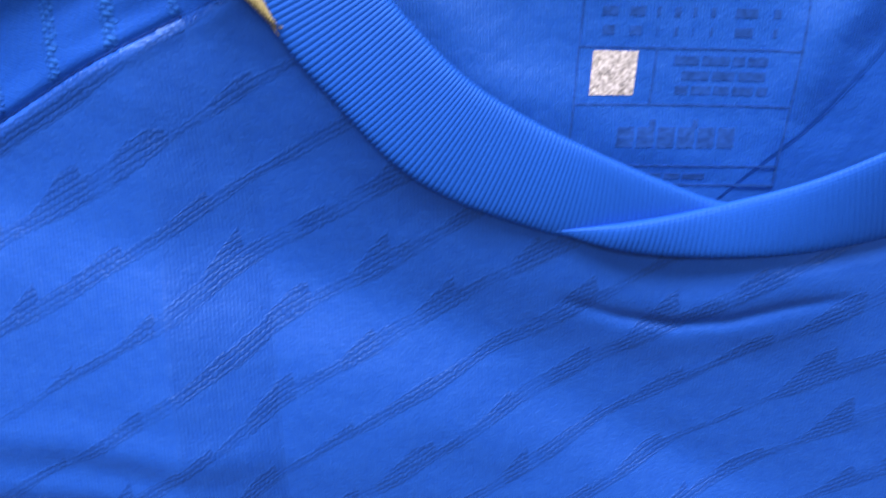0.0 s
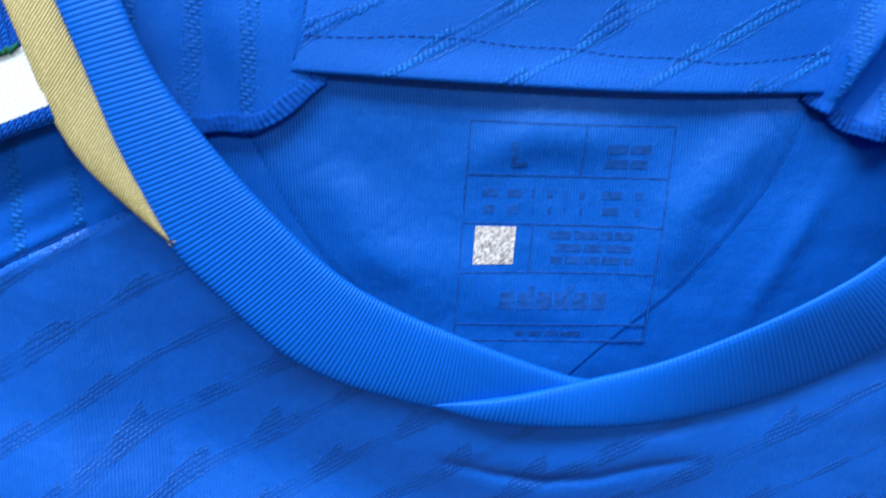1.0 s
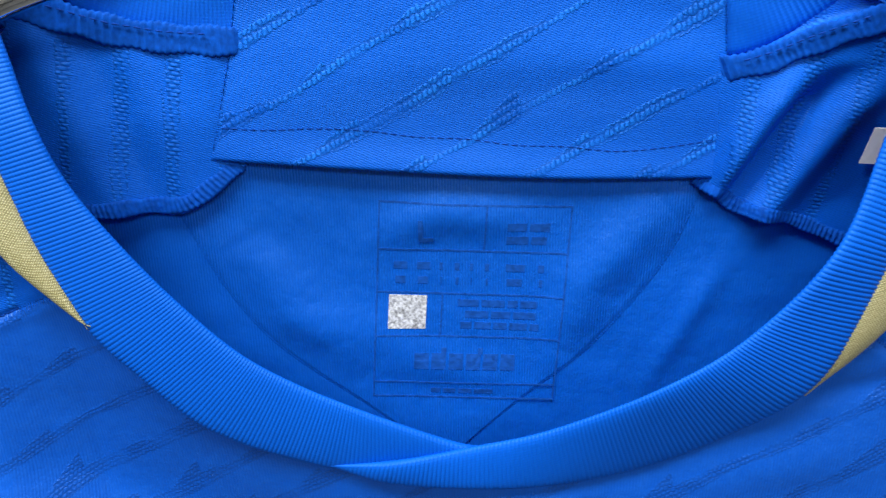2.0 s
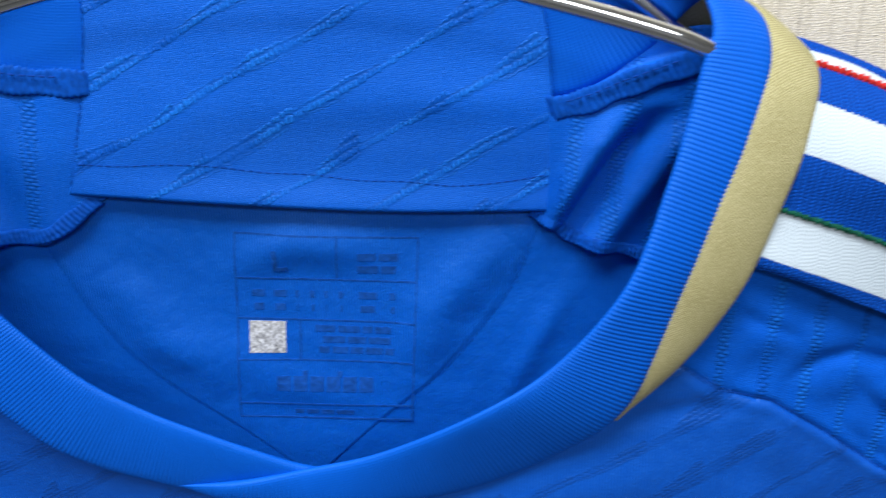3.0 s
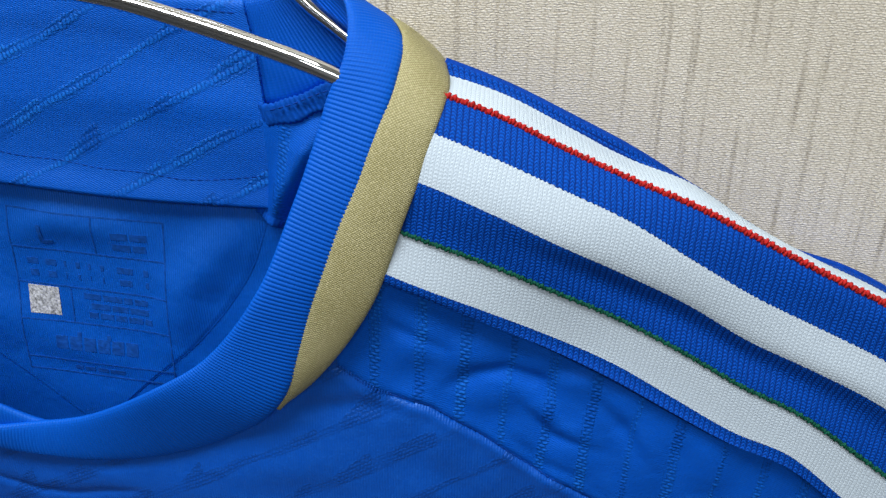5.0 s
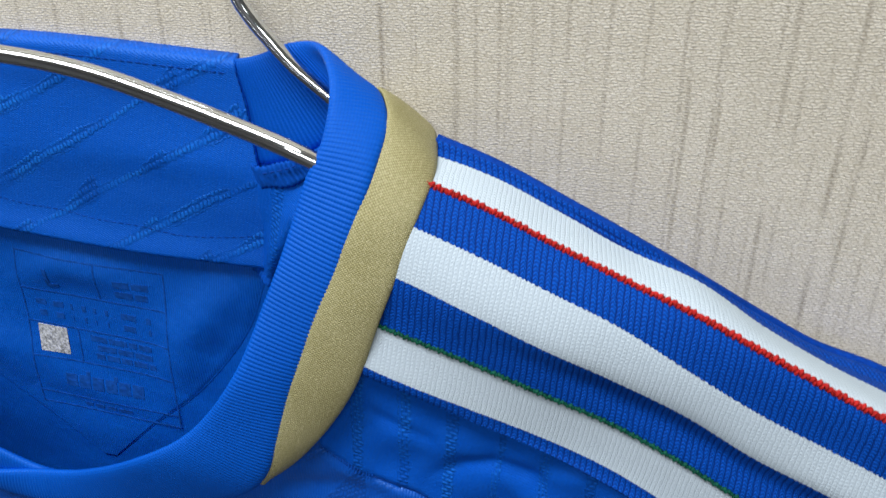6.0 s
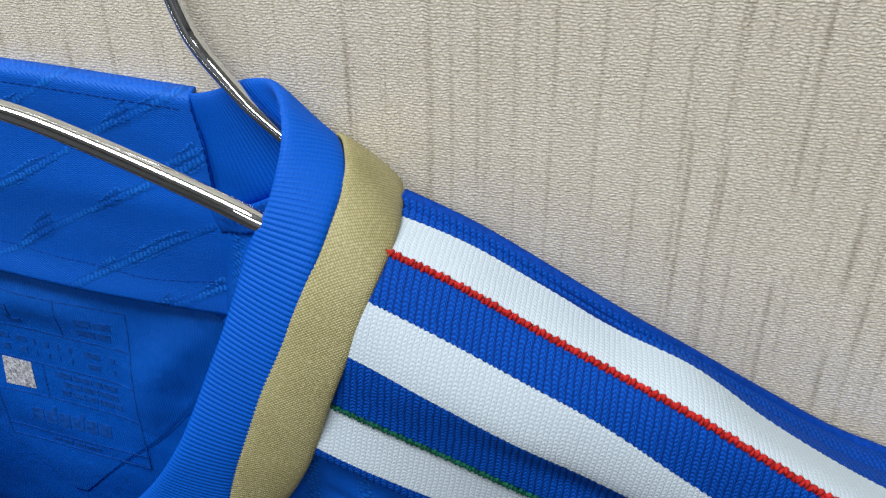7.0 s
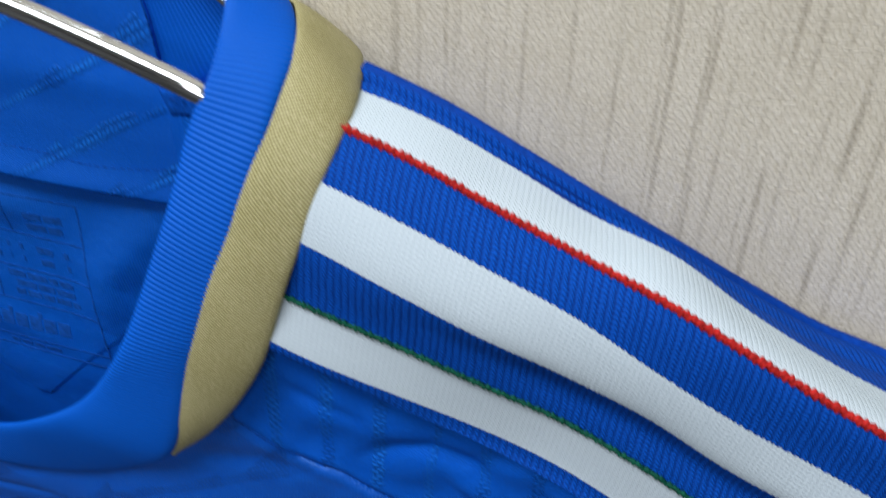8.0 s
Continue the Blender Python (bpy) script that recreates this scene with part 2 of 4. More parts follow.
def wallpaper(name):
    """Woven paper: rows of short light threads over a darker ground, with upright slubs at uneven distances."""
    n = Nodes(name, 0.78)
    x, y, z = n.xyz()
    p = n.vec(x, z)
    jig = n.math("SUBTRACT", n.noise(p, 260, 2), 0.5)
    slip = n.math("SUBTRACT", n.noise(n.vec(n.math("MULTIPLY", x, 300.0), n.math("MULTIPLY", z, 900.0)), 1.0, 1), 0.5)
    pick = n.math("DIVIDE", n.math("ADD", z, n.math("MULTIPLY", jig, 0.0017)), 0.00062)
    weft = n.math("FLOOR", pick)
    fz = n.math("FRACT", pick)
    drift = n.math("FRACT", n.math("MULTIPLY", n.math("SINE", n.math("MULTIPLY", weft, 7.7)), 31.7))
    at = n.math("ADD", n.math("DIVIDE", n.math("ADD", x, n.math("MULTIPLY", slip, 0.0018)), 0.00135), n.math("ADD", n.math("MULTIPLY", weft, 0.41), n.math("MULTIPLY", drift, 0.22)))
    fx = n.math("FRACT", at)
    odd = n.math("FRACT", n.math("MULTIPLY", n.math("SINE", n.math("ADD", n.math("MULTIPLY", n.math("FLOOR", at), 5.3), n.math("MULTIPLY", weft, 2.1))), 57.3))
    dash = n.math("MULTIPLY", n.math("MULTIPLY", n.ramp(fx, 0.0, 0.18), n.ramp(fx, 1.0, 0.74)), n.math("MULTIPLY", n.ramp(fz, 0.0, 0.42), n.ramp(fz, 1.0, 0.62)))
    dash = n.math("MULTIPLY", dash, n.math("ADD", 0.45, n.math("MULTIPLY", odd, 0.55)))
    fuzz = n.noise(n.vec(n.math("MULTIPLY", x, 900.0), n.math("MULTIPLY", z, 1700.0)), 1.0, 2)
    cloud = n.noise(p, 14, 3)
    patch = n.noise(p, 90, 2)

    def slubs(pitch, width, seed, least):
        """Upright threads, one to a stretch of the given pitch, each with a place, width and strength of its own."""
        k = n.math("DIVIDE", n.math("ADD", x, n.math("MULTIPLY", n.math("SUBTRACT", n.noise(n.vec(n.math("MULTIPLY", x, 30.0), n.math("MULTIPLY", z, 22.0)), 1.0, 1), 0.5), 0.0022)), pitch)
        i = n.math("FLOOR", k)
        r1 = n.math("FRACT", n.math("MULTIPLY", n.math("SINE", n.math("MULTIPLY", i, seed)), 43.3))
        r2 = n.math("FRACT", n.math("MULTIPLY", n.math("SINE", n.math("MULTIPLY", i, seed * 1.7)), 71.9))
        off = n.math("ABSOLUTE", n.math("SUBTRACT", n.math("SUBTRACT", n.math("FRACT", k), 0.5), n.math("MULTIPLY", n.math("SUBTRACT", r1, 0.5), 0.7)))
        near = n.ramp(n.math("DIVIDE", n.math("MULTIPLY", off, pitch), n.math("ADD", 0.4, r2)), width, width * 0.25)
        broken = n.ramp(n.noise(n.vec(n.math("MULTIPLY", i, 3.1), n.math("MULTIPLY", z, 55.0)), 1.0, 3), 0.34, 0.62)
        return n.math("MULTIPLY", near, n.math("MULTIPLY", broken, n.math("ADD", least, n.math("MULTIPLY", r2, 1.0 - least))))

    slub = n.math("MAXIMUM", slubs(0.0105, 0.00075, 9.7, 0.35), n.math("MULTIPLY", slubs(0.0042, 0.0005, 4.3, 0.1), 0.55))
    ground = n.mix(n.ramp(cloud, 0.3, 0.7), (0.50, 0.445, 0.335), (0.57, 0.51, 0.39))
    thread = n.mix(n.ramp(patch, 0.3, 0.7), (0.85, 0.80, 0.685), (0.91, 0.86, 0.75))
    tone = n.mix(n.math("ADD", n.math("MULTIPLY", n.ramp(dash, 0.05, 0.62), 0.66), n.math("MULTIPLY", n.ramp(fuzz, 0.28, 0.72), 0.52)), ground, thread)
    tone = n.mix(n.math("MULTIPLY", n.math("SUBTRACT", 1.0, n.math("MULTIPLY", dash, 0.6)), n.math("MULTIPLY", slub, 0.72)), tone, (0.26, 0.215, 0.15))
    h = n.math("ADD", n.math("MULTIPLY", dash, 0.08), n.math("MULTIPLY", fuzz, 0.19))
    h = n.math("SUBTRACT", h, n.math("MULTIPLY", slub, 0.08))
    return n.done(tone, n.bump(h, 0.001), None, 0.25)


def plain(name, color, rough=0.6, metal=0.0, spread=0.06, scale=300, relief=0.0001, gloss=0.5):
    n = Nodes(name, rough, metal)
    x, y, z = n.xyz()
    g = n.noise(n.vec(x, y, z), scale, 3)
    tone = n.mix(n.ramp(g, 0.3, 0.7), tuple(c * (1 - spread) for c in color), tuple(min(1, c * (1 + spread)) for c in color))
    return n.done(tone, n.bump(g, relief), None, gloss)


M_FRONT = jersey_knit("front_knit", 30, 0.0147, 1.2188, 0.020, 1.0, 0.44, 0.56, 0.0, 0.0022, 0.0038, 0.00074, 0.024, 0.0, 0.08, 1.6, 0.95, gaps=0.55, crumple=0.2, size=1.0, hue=0.94, rag=0.0009, course=0.0011, cover=0.75)
M_FLAP = jersey_knit("facing_knit", 28, 0.0155, 1.2823, 0.026, 0.5, 0.52, 0.50, 0.9, 0.0020, 0.0028, 0.00074, 0.0, 0.044, 0.20, 1.0, 1.10, gaps=0.5, size=1.15, rag=0.0014)
M_BACK = jersey_knit("back_knit_inside", 0, 0.5, 0.05, 0.5, 0.6, 0.48, 0.0, 0.0, 0.0, 0.0, 0.00074, 0.030, 0.0, 0.0, 1.6, 0.95, crumple=0.45, hue=1.06)
M_MOON = jersey_knit("patch_knit", 0, 0.5, 0.05, 0.5, 0.9, 0.44, 0.0, 0.0, 0.0, 0.0, 0.00074, 0.055, 0.0, 0.0, 1.7, 1.0, crumple=0.45, hue=1.08)
M_SIDE = jersey_knit("shoulder_knit_inside", 82, 0.0125, 0.0, 0.012, 0.4, 0.52, 0.5, 0.45, 0.0019, 0.0010, 0.00074, 0.0, 0.045, 0.16, 1.0, 1.12, True, 0.75, 0.3)
M_INSERT = jersey_knit("insert_knit", 86, 0.0112, 0.0, 0.013, 0.28, 0.6, 0.55, 0.7, 0.0014, 0.0012, 0.00066, 0.0, 0.040, 0.20, 1.1, 1.08, True, 0.85, 0.18, hue=0.92)
M_RIB = rib_knit("collar_rib_knit")
M_OVER = plain("overlock_thread", (0.001, 0.078, 0.46), 0.75, 0, 0.25, 700, 0.00012, 0.12)
M_STITCH = plain("sewing_thread", (0.001, 0.045, 0.30), 0.7, 0, 0.2, 900, 0.0001, 0.15)
M_GOLD = satin("gold_satin")
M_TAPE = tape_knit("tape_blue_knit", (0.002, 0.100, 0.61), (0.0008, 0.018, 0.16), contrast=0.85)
M_WHITE = tape_knit("tape_white_knit", (0.63, 0.74, 0.835), (0.52, 0.635, 0.74), 0.0011, 0.09, 0.32, 0.8, 0.05)
M_EDGE = plain("edge_knit", (0.0006, 0.050, 0.36), 0.7, 0, 0.22, 800, 0.00018, 0.12)
M_RED = plain("red_cord", (0.50, 0.020, 0.018), 0.7, 0, 0.3, 900, 0.0002, 0.2)
M_GREEN = plain("green_cord", (0.004, 0.095, 0.055), 0.7, 0, 0.3, 900, 0.0002, 0.2)
M_TAG = plain("white_tag_cloth", (0.86, 0.87, 0.88), 0.7, 0, 0.04, 900)
M_PRINT = plain("label_ink", (0.006, 0.074, 0.36), 0.6, 0, 0.3, 700, 0.0001, 0.12)
M_PATCH = plain("white_ink", (0.50, 0.52, 0.54), 0.6, 0, 0.65, 1300)
M_CHROME = Nodes("chrome", 0.09, 1.0)
_x, _y, _z = M_CHROME.xyz()
M_CHROME = M_CHROME.done((0.80, 0.83, 0.86), M_CHROME.bump(M_CHROME.noise(M_CHROME.vec(_x, _y, _z), 90, 2), 0.000004), M_CHROME.math("ADD", 0.03, M_CHROME.math("MULTIPLY", M_CHROME.noise(M_CHROME.vec(_x, _y, _z), 500, 2), 0.07)))
M_WALL = wallpaper("woven_wallpaper")
M_PLASTER = plain("grey_plaster", (0.24, 0.24, 0.24), 0.8, 0, 0.03, 30, 0.001)
M_CEILING = plain("white_ceiling_paint", (0.78, 0.78, 0.77), 0.8, 0, 0.03, 30, 0.001)
M_FLOOR = plain("grey_floor", (0.085, 0.086, 0.088), 0.5, 0, 0.1, 12, 0.0005)


# ---- mesh helpers ----
def spline(points, n):
    """n points along a smooth curve through the given ones, evenly in its parameter."""
    p = np.array(points, float)
    p = np.vstack([2 * p[0] - p[1], p, 2 * p[-1] - p[-2]])
    t = np.linspace(0, len(p) - 3 - 1e-9, n)
    i = t.astype(int)
    f = (t - i)[:, None]
    a, b, c, d = p[i], p[i + 1], p[i + 2], p[i + 3]
    return 0.5 * (2 * b + (c - a) * f + (2 * a - 5 * b + 4 * c - d) * f**2 + (3 * b - a - 3 * c + d) * f**3)


def even(curve, n):
    """The curve again, in n evenly spaced points."""
    s = np.r_[0, np.cumsum(np.linalg.norm(np.diff(curve, axis=0), axis=1))]
    return np.stack([np.interp(np.linspace(0, s[-1], n), s, c) for c in curve.T], 1)


def smooth_at(x, xs, ys):
    """A smooth function through (xs, ys), by cubic Hermite pieces, straight beyond the ends."""
    xs, ys, x = np.array(xs, float), np.array(ys, float), np.asarray(x, float)
    m = np.gradient(ys, xs)
    i = np.clip(np.searchsorted(xs, x) - 1, 0, len(xs) - 2)
    h = xs[i + 1] - xs[i]
    t = np.clip((x - xs[i]) / h, 0, 1)
    y = (2 * t**3 - 3 * t**2 + 1) * ys[i] + (t**3 - 2 * t**2 + t) * h * m[i] + (3 * t**2 - 2 * t**3) * ys[i + 1] + (t**3 - t**2) * h * m[i + 1]
    return y + np.where(x < xs[0], (x - xs[0]) * m[0], 0) + np.where(x > xs[-1], (x - xs[-1]) * m[-1], 0)


def sheet(name, P, uv=None, closed=False, keep=None):
    """A mesh from a grid of points P[n, m]; closed: its second direction runs round."""
    n, m = P.shape[:2]
    idx = np.arange(n * m).reshape(n, m)
    nxt = np.roll(idx, -1, 1) if closed else idx[:, 1:]
    cur = idx if closed else idx[:, :-1]
    faces = np.stack([cur[:-1], cur[1:], nxt[1:], nxt[:-1]], -1).reshape(-1, 4)
    if keep is not None:
        faces = faces[keep.reshape(-1)]
    faces = faces.tolist()
    if closed:
        faces += [idx[0].tolist(), idx[-1][::-1].tolist()]
    me = bpy.data.meshes.new(name)
    me.from_pydata(P.reshape(-1, 3).tolist(), [], faces)
    if uv is not None:
        layer = me.uv_layers.new(name="UVMap")
        loops = np.zeros(len(me.loops), dtype=np.int32)
        me.loops.foreach_get("vertex_index", loops)
        layer.data.foreach_set("uv", uv.reshape(-1, 2)[loops].astype(np.float32).ravel())
    me.polygons.foreach_set("use_smooth", [True] * len(me.polygons))
    me.update()
    return me


def part(name, mesh, material, parent, label="", thick=0.0):
    if isinstance(mesh, bmesh.types.BMesh):
        me = bpy.data.meshes.new(name)
        mesh.to_mesh(me)
        mesh.free()
        mesh = me
    mesh.materials.append(material)
    ob = new(name, mesh)
    ob.parent = parent
    if label:
        ob["label"] = label
    if thick:
        mod = ob.modifiers.new("cloth", "SOLIDIFY")
        mod.thickness, mod.offset = thick, 0
    return ob


def normals(P):
    n = np.cross(np.gradient(P, axis=0), np.gradient(P, axis=1))
    return n / np.maximum(np.linalg.norm(n, axis=2, keepdims=True), 1e-12)


def tube(name, curve, radius, sides=8, wobble=0.0, pitch=0.001, flat=1.0):
    """A round bar along a curve. wobble: how much its radius swells along each pitch."""
    c = np.array(curve, float)
    t = np.gradient(c, axis=0)
    t /= np.linalg.norm(t, axis=1, keepdims=True)
    side = np.cross(t, (0.0, 1.0, 0.0))
    side /= np.linalg.norm(side, axis=1, keepdims=True)
    up = np.cross(side, t)
    s = np.r_[0, np.cumsum(np.linalg.norm(np.diff(c, axis=0), axis=1))]
    r = radius * (1 + wobble * np.sin(2 * np.pi * s / pitch))
    a = np.linspace(0, 2 * np.pi, sides, endpoint=False)
    P = c[:, None] + r[:, None, None] * (np.cos(a)[None, :, None] * side[:, None] + flat * np.sin(a)[None, :, None] * up[:, None])
    uv = np.stack(np.broadcast_arrays(s[:, None], (a * radius)[None]), -1)
    return sheet(name, P, uv, True)


def band(name, inner, outer, n, thick, bulge, rib=0.0, pitch=0.00105, m=13, taper=0.0):
    """A flat knitted band between two edge curves, puffed in its middle, with ribs across it."""
    I, O = spline(inner, n), spline(outer, n)
    if rib:
        I, far = even(spline(inner, 4000), n), even(spline(outer, 4000), 1500)
        at = np.array([np.argmin(((far - p) ** 2).sum(1)) for p in I[::20]], float)
        at[0], at[-1] = 0, 1499
        at = np.maximum.accumulate(at)
        for _ in range(12):
            at[1:-1] = (at[:-2] + at[1:-1] + at[2:]) / 3
        at = np.interp(np.arange(n), np.r_[np.arange(0, n, 20)[:-1], n - 1], at)
        O = np.stack([np.interp(at, np.arange(1500), c) for c in far.T], 1)
    v = 0.5 - 0.5 * np.cos(np.pi * np.linspace(0, 1, m))
    P = I[:, None] * (1 - v)[None, :, None] + O[:, None] * v[None, :, None]
    N = normals(P)
    if N[n // 3, m // 2, 1] > 0:
        N = -N
    s = np.r_[0, np.cumsum(np.linalg.norm(np.diff((I + O) / 2, axis=0), axis=1))]
    edge = (1 - np.abs(2 * v - 1) ** 8) ** 0.5 * 0.9 + 0.1
    grow = np.clip(s / taper, 0.12, 1)[:, None] if taper else np.ones((n, 1))
    ripple = rib * (np.abs(np.sin(np.pi * s / pitch)) - 0.6)[:, None] * np.ones(m)
    puff = bulge * np.sin(np.pi * v)
    front = P + N * (grow * (edge * thick / 2 + puff) + grow * ripple)[..., None]
    back = P + N * (grow * (-edge * thick / 2 + puff) + grow * ripple)[..., None]
    ring = np.concatenate([front, back[:, ::-1]], 1)
    w = np.linalg.norm(O - I, axis=1)
    vv = np.r_[v, v[::-1]][None] * w[:, None]
    uv = np.stack([np.broadcast_to(s[:, None], vv.shape), vv], -1)
    return sheet(name, ring, uv, True)


def box(name, x0, y0, z0, x1, y1, z1):
    bm = bmesh.new()
    bmesh.ops.create_cube(bm, size=1)
    for q in bm.verts:
        q.co = Vector(((x0 + x1) / 2 + q.co.x * (x1 - x0), (y0 + y1) / 2 + q.co.y * (y1 - y0), (z0 + z1) / 2 + q.co.z * (z1 - z0)))
    me = bpy.data.meshes.new(name)
    bm.to_mesh(me)
    bm.free()
    return me


def structure(name, mesh, material, label, category):
    mesh.materials.append(material)
    return tagged(new(name, mesh), label, category, "", "structure")


# ---- the room ----
WALL = 0.2455
X0, X1, Y0, TOP = -1.9, 2.1, -2.9, 2.6
structure("wall_north", box("wall_north", X0, WALL, 0, X1, WALL + 0.12, TOP), M_WALL, "beige woven wallpaper with fine vertical slubs behind the shirt", "wall")
structure("wall_south", box("wall_south", X0, Y0 - 0.12, 0, X1, Y0, TOP), M_PLASTER, "plain grey plaster wall of the room", "wall")
structure("wall_west", box("wall_west", X0 - 0.12, Y0, 0, X0, WALL, TOP), M_PLASTER, "plain grey plaster wall of the room", "wall")
structure("wall_east", box("wall_east", X1, Y0, 0, X1 + 0.12, WALL, TOP), M_PLASTER, "plain grey plaster wall of the room", "wall")
structure("floor", box("floor", X0, Y0, -0.1, X1, WALL, 0), M_FLOOR, "plain grey floor of the room", "floor")
structure("ceiling", box("ceiling", X0, Y0, TOP, X1, WALL, TOP + 0.1), M_CEILING, "plain white ceiling of the room", "ceiling")

# ---- the jersey ----
jersey = tagged(new("jersey"), "blue knitted football jersey with gold collar piping on a hanger", "jersey")

RI = [(0.0676, 0.2068, 1.4003), (0.0851, 0.2054, 1.4026), (0.1012, 0.2063, 1.4053), (0.1202, 0.2033, 1.4118), (0.1431, 0.1967, 1.4263), (0.1609, 0.1961, 1.4391), (0.1759, 0.1951, 1.4591), (0.1844, 0.2008, 1.4798), (0.1887, 0.2050, 1.4926), (0.1916, 0.2085, 1.5028), (0.1946, 0.2128, 1.5111), (0.1930, 0.2230, 1.5195), (0.1860, 0.2350, 1.5245), (0.1760, 0.2425, 1.5230), (0.1600, 0.2430, 1.5180), (0.1300, 0.2430, 1.5190), (0.1000, 0.2430, 1.5205)]
RO = [(0.0673, 0.2072, 1.4002), (0.0810, 0.2065, 1.3960), (0.0975, 0.2060, 1.3940), (0.1185, 0.2055, 1.3945), (0.1410, 0.2050, 1.3995), (0.1620, 0.2040, 1.4095), (0.1788, 0.1988, 1.4268), (0.1893, 0.1984, 1.4556), (0.1982, 0.2012, 1.4791), (0.2044, 0.2056, 1.4965), (0.2070, 0.2120, 1.5070), (0.2062, 0.2225, 1.5130), (0.1985, 0.2340, 1.5150), (0.1850, 0.2415, 1.5000), (0.1650, 0.2425, 1.4910), (0.1300, 0.2430, 1.4950), (0.1000, 0.2430, 1.4960)]
LI = [(0.1120, 0.2085, 1.4035), (0.1008, 0.2080, 1.4050), (0.0880, 0.2075, 1.4102), (0.0749, 0.2070, 1.4164), (0.0621, 0.2065, 1.4232), (0.0498, 0.2060, 1.4318), (0.0384, 0.2055, 1.4441), (0.0281, 0.2050, 1.4578), (0.0189, 0.2050, 1.4722), (0.0139, 0.2055, 1.4850), (0.0105, 0.2080, 1.4965), (0.0060, 0.2130, 1.5130), (0.0070, 0.2230, 1.5215), (0.0140, 0.2350, 1.5260), (0.0240, 0.2425, 1.5245), (0.0400, 0.2430, 1.5195), (0.0700, 0.2430, 1.5200), (0.1000, 0.2430, 1.5205)]
LO = [(0.1000, 0.2090, 1.3975), (0.0860, 0.2085, 1.3980), (0.0709, 0.2080, 1.3985), (0.0601, 0.2070, 1.4022), (0.0475, 0.2060, 1.4078), (0.0371, 0.2050, 1.4152), (0.0272, 0.2040, 1.4270), (0.0182, 0.2030, 1.4395), (0.0105, 0.2030, 1.4590), (0.0060, 0.2035, 1.4750), (0.0010, 0.2050, 1.4920), (-0.0045, 0.2115, 1.5105), (-0.0035, 0.2220, 1.5180), (0.0010, 0.2340, 1.5170), (0.0130, 0.2415, 1.5040), (0.0400, 0.2425, 1.4965), (0.0700, 0.2430, 1.4970), (0.1000, 0.2430, 1.4960)]
part("collar_band", band("collar_band", RI, RO, 3200, 0.0022, 0.0005, 0.00022, 0.00106, taper=0.014), M_RIB, jersey, "blue ribbed collar band, overlapping at the front")
part("collar_band", band("collar_band", LI, LO, 3600, 0.0022, 0.0005, 0.00014, 0.00094), M_RIB, jersey, "blue ribbed collar band, tucked under the other")

GI = [(0.1757, 0.2000, 1.4226), (0.1791, 0.1986, 1.4307), (0.1823, 0.1977, 1.4390), (0.1860, 0.1974, 1.4504), (0.1894, 0.1978, 1.4604), (0.1941, 0.1996, 1.4738), (0.1988, 0.2021, 1.4854), (0.2032, 0.2049, 1.4963), (0.2059, 0.2107, 1.5056), (0.2067, 0.2175, 1.5113), (0.2053, 0.2245, 1.5150), (0.1992, 0.2348, 1.5160), (0.1889, 0.2413, 1.5082)]
GO = [(0.1763, 0.2016, 1.4227), (0.1838, 0.2011, 1.4288), (0.1910, 0.2003, 1.4372), (0.1979, 0.1999, 1.4473), (0.2040, 0.1999, 1.4589), (0.2091, 0.2007, 1.4740), (0.2130, 0.2023, 1.4853), (0.2158, 0.2059, 1.4949), (0.2174, 0.2100, 1.5001), (0.2180, 0.2164, 1.5036), (0.2166, 0.2242, 1.5052), (0.2132, 0.2340, 1.5070), (0.2051, 0.2422, 1.5041)]
HI = [(0.0182, 0.2030, 1.4400), (0.0142, 0.2030, 1.4505), (0.0105, 0.2030, 1.4600), (0.0080, 0.2032, 1.4690), (0.0050, 0.2037, 1.4790), (0.0010, 0.2050, 1.4920), (-0.0030, 0.2090, 1.5050), (-0.0045, 0.2150, 1.5125), (-0.0035, 0.2230, 1.5180), (0.0010, 0.2340, 1.5175), (0.0100, 0.2425, 1.5090)]
HO = [(0.0180, 0.2028, 1.4405), (0.0115, 0.2020, 1.4480), (0.0044, 0.2010, 1.4572), (0.0000, 0.2008, 1.4668), (-0.0024, 0.2010, 1.4767), (-0.0062, 0.2026, 1.4890), (-0.0110, 0.2080, 1.4990), (-0.0140, 0.2150, 1.5060), (-0.0140, 0.2240, 1.5080), (-0.0100, 0.2340, 1.5105), (-0.0020, 0.2425, 1.5070)]
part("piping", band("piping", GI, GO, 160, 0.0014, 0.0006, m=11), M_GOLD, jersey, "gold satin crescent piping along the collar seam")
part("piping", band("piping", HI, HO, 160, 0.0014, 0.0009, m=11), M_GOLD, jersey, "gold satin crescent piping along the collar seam")

